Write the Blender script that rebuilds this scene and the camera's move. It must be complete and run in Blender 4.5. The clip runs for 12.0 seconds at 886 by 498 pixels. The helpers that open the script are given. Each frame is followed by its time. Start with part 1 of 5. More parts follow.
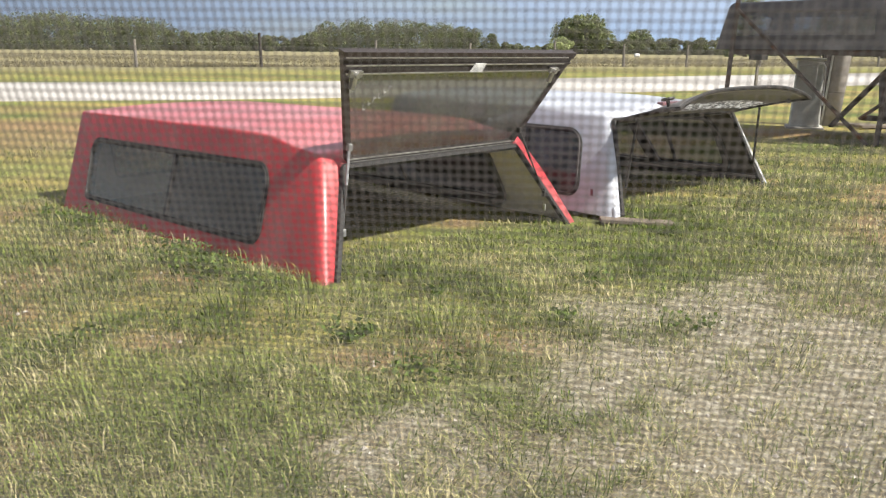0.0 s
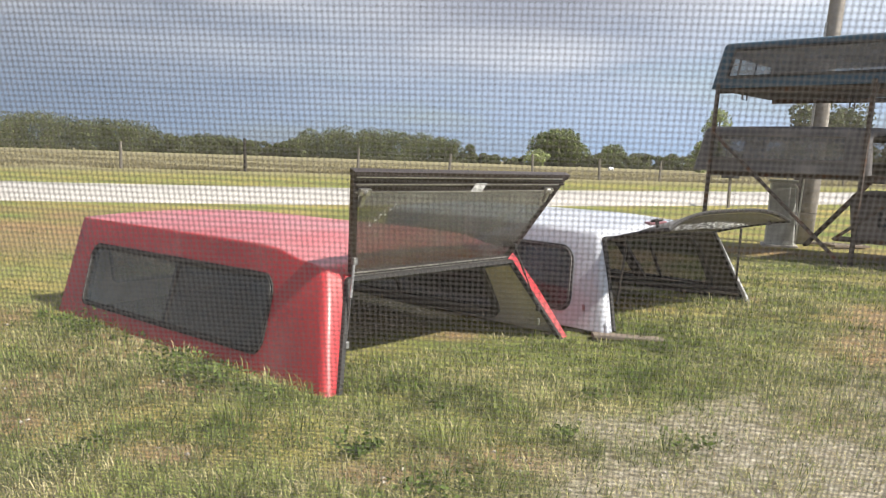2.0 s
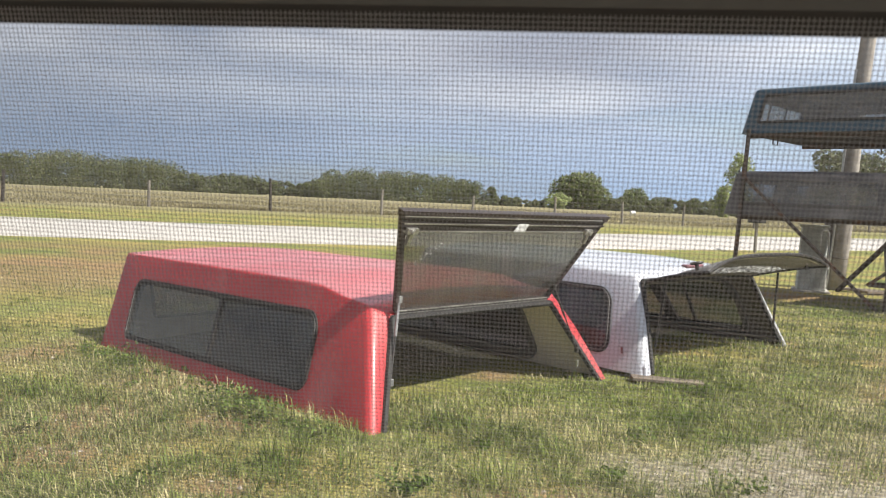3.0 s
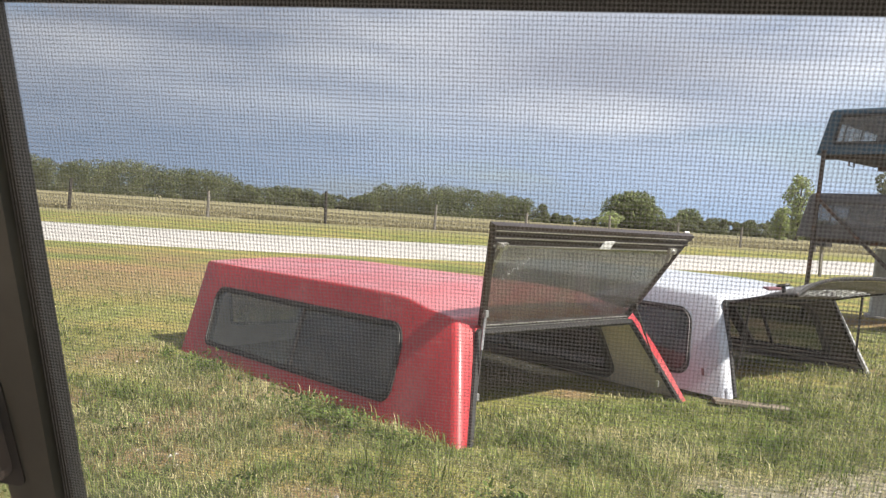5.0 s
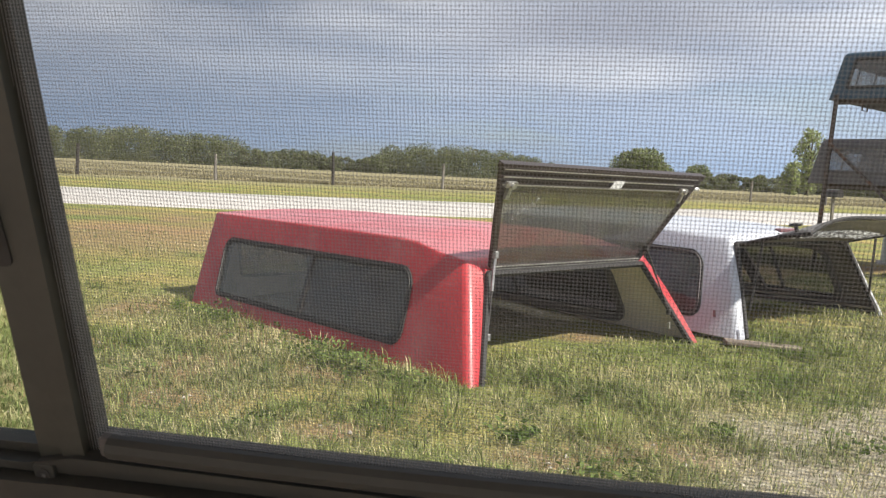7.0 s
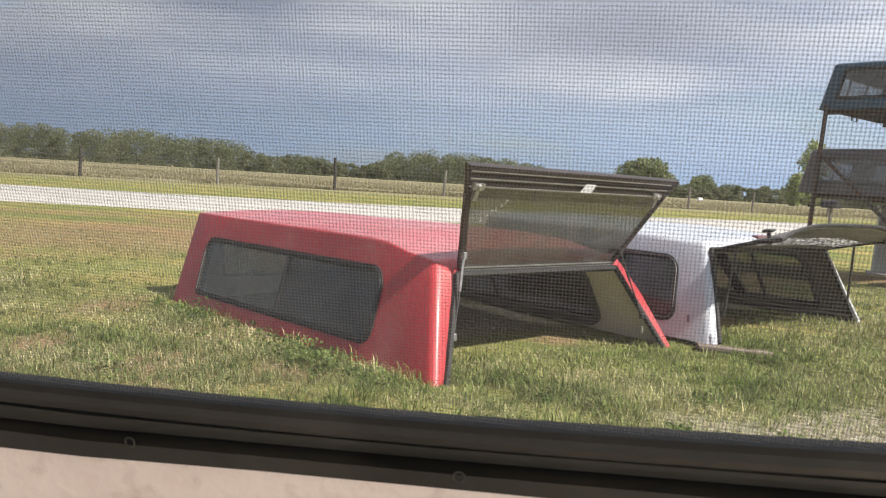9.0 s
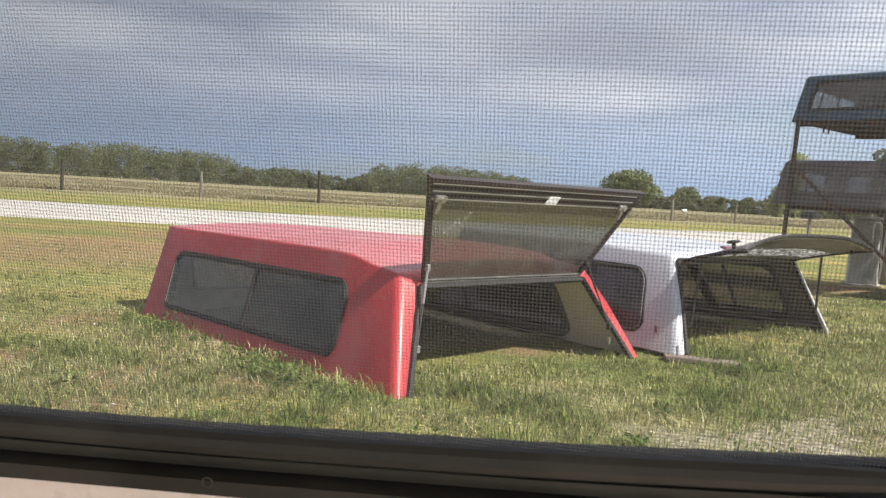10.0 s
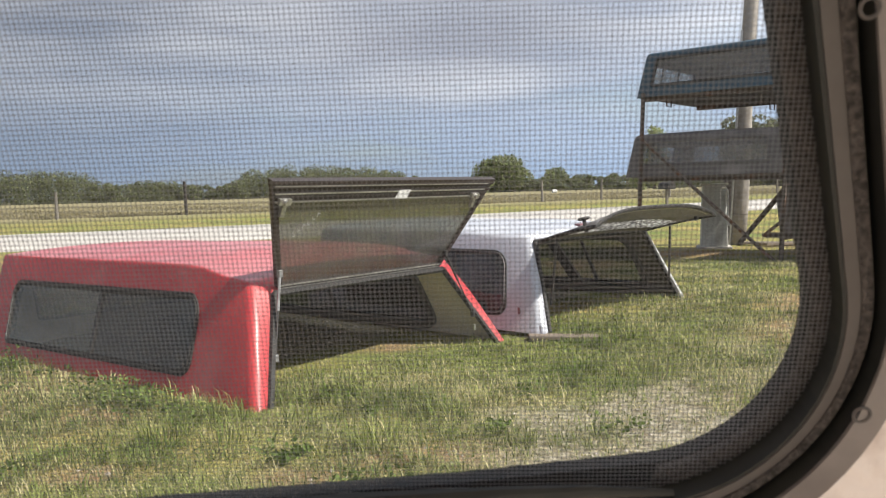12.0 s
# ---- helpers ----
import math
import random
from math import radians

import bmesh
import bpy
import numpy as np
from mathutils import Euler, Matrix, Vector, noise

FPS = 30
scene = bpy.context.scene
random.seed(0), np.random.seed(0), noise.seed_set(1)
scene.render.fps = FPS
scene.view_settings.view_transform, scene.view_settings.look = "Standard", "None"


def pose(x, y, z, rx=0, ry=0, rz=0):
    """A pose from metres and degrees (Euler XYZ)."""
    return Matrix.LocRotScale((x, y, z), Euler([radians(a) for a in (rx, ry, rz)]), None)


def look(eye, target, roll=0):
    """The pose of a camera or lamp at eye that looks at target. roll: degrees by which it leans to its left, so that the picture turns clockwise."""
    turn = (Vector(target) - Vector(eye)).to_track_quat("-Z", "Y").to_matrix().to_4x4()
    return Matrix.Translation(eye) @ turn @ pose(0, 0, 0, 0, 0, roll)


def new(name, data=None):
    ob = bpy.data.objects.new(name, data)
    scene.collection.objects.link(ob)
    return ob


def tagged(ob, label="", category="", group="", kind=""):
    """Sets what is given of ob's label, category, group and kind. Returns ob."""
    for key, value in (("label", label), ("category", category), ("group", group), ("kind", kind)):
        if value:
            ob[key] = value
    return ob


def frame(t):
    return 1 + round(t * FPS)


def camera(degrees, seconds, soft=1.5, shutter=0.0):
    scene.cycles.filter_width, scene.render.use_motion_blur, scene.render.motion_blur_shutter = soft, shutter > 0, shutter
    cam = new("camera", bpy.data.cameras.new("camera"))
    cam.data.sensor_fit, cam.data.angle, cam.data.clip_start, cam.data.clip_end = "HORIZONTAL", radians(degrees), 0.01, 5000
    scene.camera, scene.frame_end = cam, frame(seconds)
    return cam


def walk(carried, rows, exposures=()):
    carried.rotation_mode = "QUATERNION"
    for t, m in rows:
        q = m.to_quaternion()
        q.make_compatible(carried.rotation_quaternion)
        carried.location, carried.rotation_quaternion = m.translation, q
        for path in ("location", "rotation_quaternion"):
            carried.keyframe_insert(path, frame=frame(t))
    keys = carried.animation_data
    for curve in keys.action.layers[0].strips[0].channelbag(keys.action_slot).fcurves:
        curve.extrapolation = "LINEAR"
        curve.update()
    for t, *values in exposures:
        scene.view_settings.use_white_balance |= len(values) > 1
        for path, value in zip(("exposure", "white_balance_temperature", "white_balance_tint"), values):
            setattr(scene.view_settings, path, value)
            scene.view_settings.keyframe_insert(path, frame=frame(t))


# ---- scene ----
cam = camera(56.9, 12.0, soft=1.15)
PATH = [
    (0, (0.451, 0.203, 1.037), (0.187, 2.128, 0.563), 0.5),
    (0.5, (0.425, 0.182, 1.086), (0.196, 2.131, 0.703), 1.3),
    (1, (0.417, 0.137, 1.086), (0.196, 2.101, 0.782), 1.6),
    (1.5, (0.368, 0.124, 1.097), (0.155, 2.095, 0.833), 1.8),
    (2, (0.337, 0.1, 1.094), (0.121, 2.076, 0.875), 2.0),
    (2.5, (0.269, 0.094, 1.084), (0.044, 2.073, 0.9), 2.4),
    (3, (0.224, 0.043, 1.082), (-0.049, 2.041, 0.961), 2.6),
    (5, (0.037, 0.015, 1.063), (-0.354, 1.975, 0.975), 3.8),
    (5.5, (0.029, 0.024, 1.048), (-0.375, 1.981, 0.956), 3.5),
    (6, (0.032, 0.031, 1.002), (-0.378, 1.985, 0.88), 2.6),
    (6.5, (0.035, 0.035, 0.98), (-0.374, 1.986, 0.817), 2.5),
    (7, (0.036, 0.039, 0.966), (-0.369, 1.989, 0.782), 2.8),
    (8.8, (0.194, 0.028, 0.945), (-0.228, 1.975, 0.77), 3.4),
    (9, (0.214, 0.028, 0.947), (-0.201, 1.977, 0.78), 3.5),
    (9.5, (0.276, 0.03, 0.946), (-0.141, 1.98, 0.797), 3.6),
    (10, (0.327, 0.039, 0.954), (-0.058, 1.997, 0.819), 3.3),
    (10.5, (0.371, 0.051, 0.949), (0.022, 2.015, 0.815), 1.5),
    (11, (0.409, 0.06, 0.964), (0.167, 2.04, 0.828), 0.4),
    (11.5, (0.437, 0.086, 0.961), (0.302, 2.077, 0.82), -0.8),
    (12, (0.459, 0.103, 0.961), (0.362, 2.095, 0.819), -1.5),
]
cam.data.dof.use_dof, cam.data.dof.focus_distance, cam.data.dof.aperture_fstop = True, 7.5, 36.0
# the exposure drifts a little as the dark frame comes in
walk(cam, [(t, look(eye, target, roll)) for t, eye, target, roll in PATH], exposures=[(0, 0.83), (3.0, 0.84), (5.0, 0.88), (6.0, 0.80), (10.5, 0.80), (11.5, 0.79), (12, 0.72)])

# ------------------------------------------------------------ world and sun
SUN_AZ, SUN_EL = radians(106), radians(48)      # compass-like: from +y towards +x
world = bpy.data.worlds.new("overcast_sky")
scene.world = world
world.use_nodes = True
wn, wl = world.node_tree.nodes, world.node_tree.links
wn.clear()
w_out, w_bg = wn.new("ShaderNodeOutputWorld"), wn.new("ShaderNodeBackground")
w_sky = wn.new("ShaderNodeTexSky")
w_sky.sky_type, w_sky.sun_disc = "NISHITA", False
w_sky.sun_elevation, w_sky.sun_rotation = SUN_EL, SUN_AZ
w_sky.air_density, w_sky.dust_density, w_sky.ozone_density = 1.0, 1.5, 2.0
w_bg.inputs["Strength"].default_value = 0.085
w_tc, w_map = wn.new("ShaderNodeTexCoord"), wn.new("ShaderNodeMapping")
w_map.inputs["Scale"].default_value = (1.0, 1.0, 4.6)
w_map.inputs["Location"].default_value = (0.35, 0.1, 0.12)
w_map.inputs["Rotation"].default_value = (0.0, radians(-3), 0.0)
wl.new(w_tc.outputs["Generated"], w_map.inputs["Vector"])
w_n1 = wn.new("ShaderNodeTexNoise")
w_n1.inputs["Scale"].default_value, w_n1.inputs["Detail"].default_value, w_n1.inputs["Roughness"].default_value = 2.1, 7.0, 0.52
w_n1.inputs["Distortion"].default_value = 0.5
wl.new(w_map.outputs["Vector"], w_n1.inputs["Vector"])
# cover of cloud against clear sky
w_r1 = wn.new("ShaderNodeValToRGB")
w_r1.color_ramp.elements[0].position, w_r1.color_ramp.elements[1].position = 0.22, 0.46
wl.new(w_n1.outputs["Fac"], w_r1.inputs["Fac"])
# lit and shaded cloud
w_n2 = wn.new("ShaderNodeTexNoise")
w_n2.inputs["Scale"].default_value, w_n2.inputs["Detail"].default_value = 3.4, 8.0
w_map2 = wn.new("ShaderNodeMapping")
w_map2.inputs["Scale"].default_value = (1.0, 1.0, 6.0)
w_map2.inputs["Location"].default_value = (0.9, 0.2, 0.55)
wl.new(w_tc.outputs["Generated"], w_map2.inputs["Vector"])
wl.new(w_map2.outputs["Vector"], w_n2.inputs["Vector"])
w_r2 = wn.new("ShaderNodeValToRGB")
w_r2.color_ramp.elements[0].position, w_r2.color_ramp.elements[1].position = 0.33, 0.72
w_r2.color_ramp.elements[0].color = (2.7, 3.1, 3.9, 1)
w_r2.color_ramp.elements[1].color = (6.2, 6.35, 6.75, 1)
wl.new(w_n2.outputs["Fac"], w_r2.inputs["Fac"])
# the low band of blue-grey cloud over the horizon
w_sep = wn.new("ShaderNodeSeparateXYZ")
wl.new(w_tc.outputs["Generated"], w_sep.inputs["Vector"])
w_low = wn.new("ShaderNodeMapRange")
w_low.inputs["From Min"].default_value, w_low.inputs["From Max"].default_value = 0.02, 0.20
wl.new(w_sep.outputs["Z"], w_low.inputs["Value"])
w_band = wn.new("ShaderNodeMixRGB")
w_band.inputs["Color1"].default_value = (2.75, 3.6, 4.95, 1)
wl.new(w_low.outputs["Result"], w_band.inputs["Fac"])
wl.new(w_r2.outputs["Color"], w_band.inputs["Color2"])
# the side towards the sun is brighter
w_side = wn.new("ShaderNodeMapRange")
w_side.inputs["From Min"].default_value, w_side.inputs["From Max"].default_value = -0.65, 0.45
w_side.inputs["To Min"].default_value, w_side.inputs["To Max"].default_value = 0.68, 1.38
wl.new(w_sep.outputs["X"], w_side.inputs["Value"])
w_glow = wn.new("ShaderNodeVectorMath")
w_glow.operation = "SCALE"
wl.new(w_band.outputs["Color"], w_glow.inputs["Vector"])
wl.new(w_side.outputs["Result"], w_glow.inputs["Scale"])
# one grey-bellied cloud over the field
w_off, w_flat, w_len = wn.new("ShaderNodeVectorMath"), wn.new("ShaderNodeVectorMath"), wn.new("ShaderNodeVectorMath")
w_off.operation, w_flat.operation, w_len.operation = "SUBTRACT", "MULTIPLY", "LENGTH"
w_off.inputs[1].default_value, w_flat.inputs[1].default_value = (-0.01, 0.983, 0.185), (1.0, 1.0, 2.4)
wl.new(w_tc.outputs["Generated"], w_off.inputs[0])
wl.new(w_off.outputs["Vector"], w_flat.inputs[0])
wl.new(w_flat.outputs["Vector"], w_len.inputs[0])
w_ragged, w_belly = wn.new("ShaderNodeMath"), wn.new("ShaderNodeMapRange")
w_ragged.operation = "MULTIPLY_ADD"
w_ragged.inputs[1].default_value = -0.32
wl.new(w_n2.outputs["Fac"], w_ragged.inputs[0])
wl.new(w_len.outputs["Value"], w_ragged.inputs[2])
w_belly.inputs["From Min"].default_value, w_belly.inputs["From Max"].default_value = -0.13, 0.09
w_belly.inputs["To Min"].default_value, w_belly.inputs["To Max"].default_value = 0.95, 0.0
wl.new(w_ragged.outputs["Value"], w_belly.inputs["Value"])
w_dark = wn.new("ShaderNodeMixRGB")
w_dark.inputs["Color2"].default_value = (3.0, 3.25, 3.9, 1)
wl.new(w_belly.outputs["Result"], w_dark.inputs["Fac"])
wl.new(w_glow.outputs["Vector"], w_dark.inputs["Color1"])
# the lit gap below it
w_off2, w_flat2, w_len2 = wn.new("ShaderNodeVectorMath"), wn.new("ShaderNodeVectorMath"), wn.new("ShaderNodeVectorMath")
w_off2.operation, w_flat2.operation, w_len2.operation = "SUBTRACT", "MULTIPLY", "LENGTH"
w_off2.inputs[1].default_value, w_flat2.inputs[1].default_value = (0.0, 0.992, 0.125), (0.8, 1.0, 4.4)
wl.new(w_tc.outputs["Generated"], w_off2.inputs[0])
wl.new(w_off2.outputs["Vector"], w_flat2.inputs[0])
wl.new(w_flat2.outputs["Vector"], w_len2.inputs[0])
w_ragged2, w_gap = wn.new("ShaderNodeMath"), wn.new("ShaderNodeMapRange")
w_ragged2.operation = "MULTIPLY_ADD"
w_ragged2.inputs[1].default_value = -0.30
wl.new(w_n1.outputs["Fac"], w_ragged2.inputs[0])
wl.new(w_len2.outputs["Value"], w_ragged2.inputs[2])
w_gap.inputs["From Min"].default_value, w_gap.inputs["From Max"].default_value = -0.13, -0.02
w_gap.inputs["To Min"].default_value, w_gap.inputs["To Max"].default_value = 0.42, 0.0
wl.new(w_ragged2.outputs["Value"], w_gap.inputs["Value"])
w_lit = wn.new("ShaderNodeMixRGB")
w_lit.inputs["Color2"].default_value = (7.6, 7.7, 8.0, 1)
wl.new(w_gap.outputs["Result"], w_lit.inputs["Fac"])
wl.new(w_dark.outputs["Color"], w_lit.inputs["Color1"])
w_mix = wn.new("ShaderNodeMixRGB")
wl.new(w_r1.outputs["Color"], w_mix.inputs["Fac"])
wl.new(w_sky.outputs["Color"], w_mix.inputs["Color1"])
wl.new(w_lit.outputs["Color"], w_mix.inputs["Color2"])
wl.new(w_mix.outputs["Color"], w_bg.inputs["Color"])
wl.new(w_bg.outputs["Background"], w_out.inputs["Surface"])

sun_data = bpy.data.lights.new("sun", "SUN")
sun_data.energy, sun_data.angle, sun_data.color = 5.0, radians(2.0), (1.0, 0.94, 0.84)
sun = new("sun", sun_data)
to_sun = Vector((math.sin(SUN_AZ) * math.cos(SUN_EL), math.cos(SUN_AZ) * math.cos(SUN_EL), math.sin(SUN_EL)))
sun.matrix_world = look(to_sun * 60, (0, 0, 0))


# ------------------------------------------------------------ materials
def material(name):
    m = bpy.data.materials.new(name)
    m.use_nodes = True
    nodes, links = m.node_tree.nodes, m.node_tree.links
    return m, nodes, links, nodes["Principled BSDF"]


def surface(name, dark, light, scale=8.0, rough=0.6, metal=0.0, bump=0.2, fine=120.0, coat=0.0, stain=None, stain_scale=2.0, spread=0.5, dist=0.002, rough_var=0.12):
    """Two scales of noise between two colours, a fine relief, and optional larger stains."""
    m, nodes, links, bsdf = material(name)
    tc = nodes.new("ShaderNodeTexCoord")
    n1, n2 = nodes.new("ShaderNodeTexNoise"), nodes.new("ShaderNodeTexNoise")
    n1.inputs["Scale"].default_value, n1.inputs["Detail"].default_value = scale, 6
    n2.inputs["Scale"].default_value, n2.inputs["Detail"].default_value = fine, 4
    for n in (n1, n2):
        links.new(tc.outputs["Object"], n.inputs["Vector"])
    add = nodes.new("ShaderNodeMath")
    add.operation = "MULTIPLY_ADD"
    links.new(n2.outputs["Fac"], add.inputs[0])
    add.inputs[1].default_value = 0.35
    links.new(n1.outputs["Fac"], add.inputs[2])
    ramp = nodes.new("ShaderNodeValToRGB")
    ramp.color_ramp.elements[0].position, ramp.color_ramp.elements[1].position = 0.675 - spread / 2, 0.675 + spread / 2
    ramp.color_ramp.elements[0].color, ramp.color_ramp.elements[1].color = (*dark, 1), (*light, 1)
    links.new(add.outputs["Value"], ramp.inputs["Fac"])
    colour = ramp.outputs["Color"]
    if stain:
        n3 = nodes.new("ShaderNodeTexNoise")
        n3.inputs["Scale"].default_value, n3.inputs["Detail"].default_value = stain_scale, 8
        links.new(tc.outputs["Object"], n3.inputs["Vector"])
        r3 = nodes.new("ShaderNodeValToRGB")
        r3.color_ramp.elements[0].position, r3.color_ramp.elements[1].position = 0.52, 0.72
        links.new(n3.outputs["Fac"], r3.inputs["Fac"])
        mix = nodes.new("ShaderNodeMixRGB")
        links.new(r3.outputs["Color"], mix.inputs["Fac"])
        links.new(colour, mix.inputs["Color1"])
        mix.inputs["Color2"].default_value = (*stain, 1)
        colour = mix.outputs["Color"]
    links.new(colour, bsdf.inputs["Base Color"])
    rr = nodes.new("ShaderNodeMapRange")
    rr.inputs["To Min"].default_value, rr.inputs["To Max"].default_value = max(rough - rough_var, 0.02), min(rough + rough_var, 1)
    links.new(n1.outputs["Fac"], rr.inputs["Value"])
    links.new(rr.outputs["Result"], bsdf.inputs["Roughness"])
    bsdf.inputs["Metallic"].default_value = metal
    bsdf.inputs["Coat Weight"].default_value = coat
    bsdf.inputs["Coat Roughness"].default_value = 0.2
    if bump:
        b = nodes.new("ShaderNodeBump")
        b.inputs["Strength"].default_value, b.inputs["Distance"].default_value = bump, dist
        links.new(add.outputs["Value"], b.inputs["Height"])
        links.new(b.outputs["Normal"], bsdf.inputs["Normal"])
    return m


def glass(name, tint, gloss_rough=0.03, ior=1.5, dirt=0.10, dirt_colour=(0.25, 0.24, 0.22)):
    """A thin tinted pane: clear-through tint, Fresnel gloss and a film of dust."""
    m = bpy.data.materials.new(name)
    m.use_nodes = True
    nodes, links = m.node_tree.nodes, m.node_tree.links
    nodes.clear()
    out = nodes.new("ShaderNodeOutputMaterial")
    clear, gloss, dust = nodes.new("ShaderNodeBsdfTransparent"), nodes.new("ShaderNodeBsdfGlossy"), nodes.new("ShaderNodeBsdfDiffuse")
    clear.inputs["Color"].default_value = (*tint, 1)
    gloss.inputs["Roughness"].default_value = gloss_rough
    dust.inputs["Color"].default_value = (*dirt_colour, 1)
    face, power, fres = nodes.new("ShaderNodeLayerWeight"), nodes.new("ShaderNodeMath"), nodes.new("ShaderNodeMath")
    face.inputs["Blend"].default_value = 0.5
    power.operation, fres.operation = "POWER", "MULTIPLY_ADD"
    base = ((ior - 1) / (ior + 1)) ** 2 * 1.2
    power.inputs[1].default_value, fres.inputs[1].default_value, fres.inputs[2].default_value = 4.0, 0.5, base
    links.new(face.outputs["Facing"], power.inputs[0])
    links.new(power.outputs["Value"], fres.inputs[0])
    tc, n = nodes.new("ShaderNodeTexCoord"), nodes.new("ShaderNodeTexNoise")
    n.inputs["Scale"].default_value, n.inputs["Detail"].default_value = 5.0, 8
    links.new(tc.outputs["Object"], n.inputs["Vector"])
    mr = nodes.new("ShaderNodeMapRange")
    mr.inputs["From Min"].default_value, mr.inputs["From Max"].default_value = 0.35, 0.75
    mr.inputs["To Min"].default_value, mr.inputs["To Max"].default_value = dirt * 0.4, dirt * 1.8
    links.new(n.outputs["Fac"], mr.inputs["Value"])
    m1, m2 = nodes.new("ShaderNodeMixShader"), nodes.new("ShaderNodeMixShader")
    links.new(mr.outputs["Result"], m1.inputs["Fac"])
    links.new(clear.outputs["BSDF"], m1.inputs[1])
    links.new(dust.outputs["BSDF"], m1.inputs[2])
    links.new(fres.outputs["Value"], m2.inputs["Fac"])
    links.new(m1.outputs["Shader"], m2.inputs[1])
    links.new(gloss.outputs["BSDF"], m2.inputs[2])
    links.new(m2.outputs["Shader"], out.inputs["Surface"])
    return m


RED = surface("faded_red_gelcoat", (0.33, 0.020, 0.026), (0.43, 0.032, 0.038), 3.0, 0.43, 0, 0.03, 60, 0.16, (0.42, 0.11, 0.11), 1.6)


def scuffs(mat, colour, amount):
    """Pale scratches that run along the length of a painted shell."""
    nodes, links = mat.node_tree.nodes, mat.node_tree.links
    bsdf = nodes["Principled BSDF"]
    old = bsdf.inputs["Base Color"].links[0].from_socket
    tc, mp, n = nodes.new("ShaderNodeTexCoord"), nodes.new("ShaderNodeMapping"), nodes.new("ShaderNodeTexNoise")
    mp.inputs["Scale"].default_value = (7.0, 1.1, 14.0)
    mp.inputs["Rotation"].default_value = (0.0, 0.0, radians(6))
    n.inputs["Scale"].default_value, n.inputs["Detail"].default_value, n.inputs["Roughness"].default_value = 3.0, 9.0, 0.7
    links.new(tc.outputs["Object"], mp.inputs["Vector"])
    links.new(mp.outputs["Vector"], n.inputs["Vector"])
    r, mix = nodes.new("ShaderNodeMapRange"), nodes.new("ShaderNodeMixRGB")
    r.inputs["From Min"].default_value, r.inputs["From Max"].default_value = 0.60, 0.74
    r.inputs["To Max"].default_value = amount
    links.new(n.outputs["Fac"], r.inputs["Value"])
    links.new(r.outputs["Result"], mix.inputs["Fac"])
    links.new(old, mix.inputs["Color1"])
    mix.inputs["Color2"].default_value = (*colour, 1)
    links.new(mix.outputs["Color"], bsdf.inputs["Base Color"])


scuffs(RED, (0.60, 0.27, 0.26), 0.55)


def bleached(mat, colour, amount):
    """Pales what lies flat on top: sun-faded paint, with the sky's reflection put into the colour."""
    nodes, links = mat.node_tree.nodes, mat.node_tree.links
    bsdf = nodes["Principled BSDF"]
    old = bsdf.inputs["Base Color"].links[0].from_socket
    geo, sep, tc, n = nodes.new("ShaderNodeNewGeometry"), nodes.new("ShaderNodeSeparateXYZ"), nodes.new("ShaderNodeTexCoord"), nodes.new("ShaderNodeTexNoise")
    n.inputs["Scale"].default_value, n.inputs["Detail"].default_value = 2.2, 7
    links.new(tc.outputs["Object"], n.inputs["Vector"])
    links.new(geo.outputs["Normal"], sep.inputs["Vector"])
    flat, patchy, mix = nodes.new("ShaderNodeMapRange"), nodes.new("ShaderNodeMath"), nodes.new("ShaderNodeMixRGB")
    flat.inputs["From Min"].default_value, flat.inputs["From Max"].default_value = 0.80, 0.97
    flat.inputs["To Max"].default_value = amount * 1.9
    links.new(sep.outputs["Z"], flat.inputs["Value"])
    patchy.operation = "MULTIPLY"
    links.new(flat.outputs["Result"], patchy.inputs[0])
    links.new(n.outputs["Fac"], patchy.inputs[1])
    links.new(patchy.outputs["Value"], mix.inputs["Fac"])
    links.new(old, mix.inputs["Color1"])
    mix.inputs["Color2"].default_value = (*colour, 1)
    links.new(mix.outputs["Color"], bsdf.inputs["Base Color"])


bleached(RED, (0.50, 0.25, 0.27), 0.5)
WHITE = surface("white_gelcoat", (0.41, 0.43, 0.485), (0.50, 0.52, 0.575), 3.0, 0.34, 0, 0.03, 60, 0.4, (0.46, 0.465, 0.50), 2.0)
TEAL = surface("weathered_dark_teal_gelcoat", (0.027, 0.062, 0.094), (0.044, 0.090, 0.130), 3.0, 0.5, 0, 0.05, 60, 0.1, (0.075, 0.095, 0.11), 2.5)
GREY = surface("weathered_dark_grey_gelcoat", (0.09, 0.086, 0.089), (0.13, 0.125, 0.128), 3.0, 0.55, 0, 0.05, 60, 0.05, (0.23, 0.215, 0.215), 2.5)
TAUPE = surface("faded_taupe_gelcoat", (0.10, 0.085, 0.075), (0.15, 0.13, 0.115), 3.0, 0.55, 0, 0.05, 60, 0.05, (0.07, 0.06, 0.055), 2.5)
LINER_DARK = surface("dark_grey_headliner", (0.115, 0.108, 0.098), (0.17, 0.162, 0.148), 6.0, 0.95, 0, 0.4, 260)
LINER = surface("brown_grey_headliner", (0.68, 0.62, 0.54), (0.80, 0.74, 0.66), 6.0, 0.95, 0, 0.5, 260, 0, (0.55, 0.49, 0.42), 2.2)
RUBBER = surface("black_rubber", (0.010, 0.010, 0.010), (0.024, 0.023, 0.022), 12.0, 0.72, 0, 0.15, 200)
BLACKMETAL = surface("black_painted_metal", (0.016, 0.015, 0.015), (0.035, 0.032, 0.030), 14.0, 0.42, 0, 0.1, 200)
INNERFRAME = surface("dark_grey_inner_frame", (0.060, 0.060, 0.056), (0.10, 0.10, 0.095), 10.0, 0.5, 0, 0.08, 150)
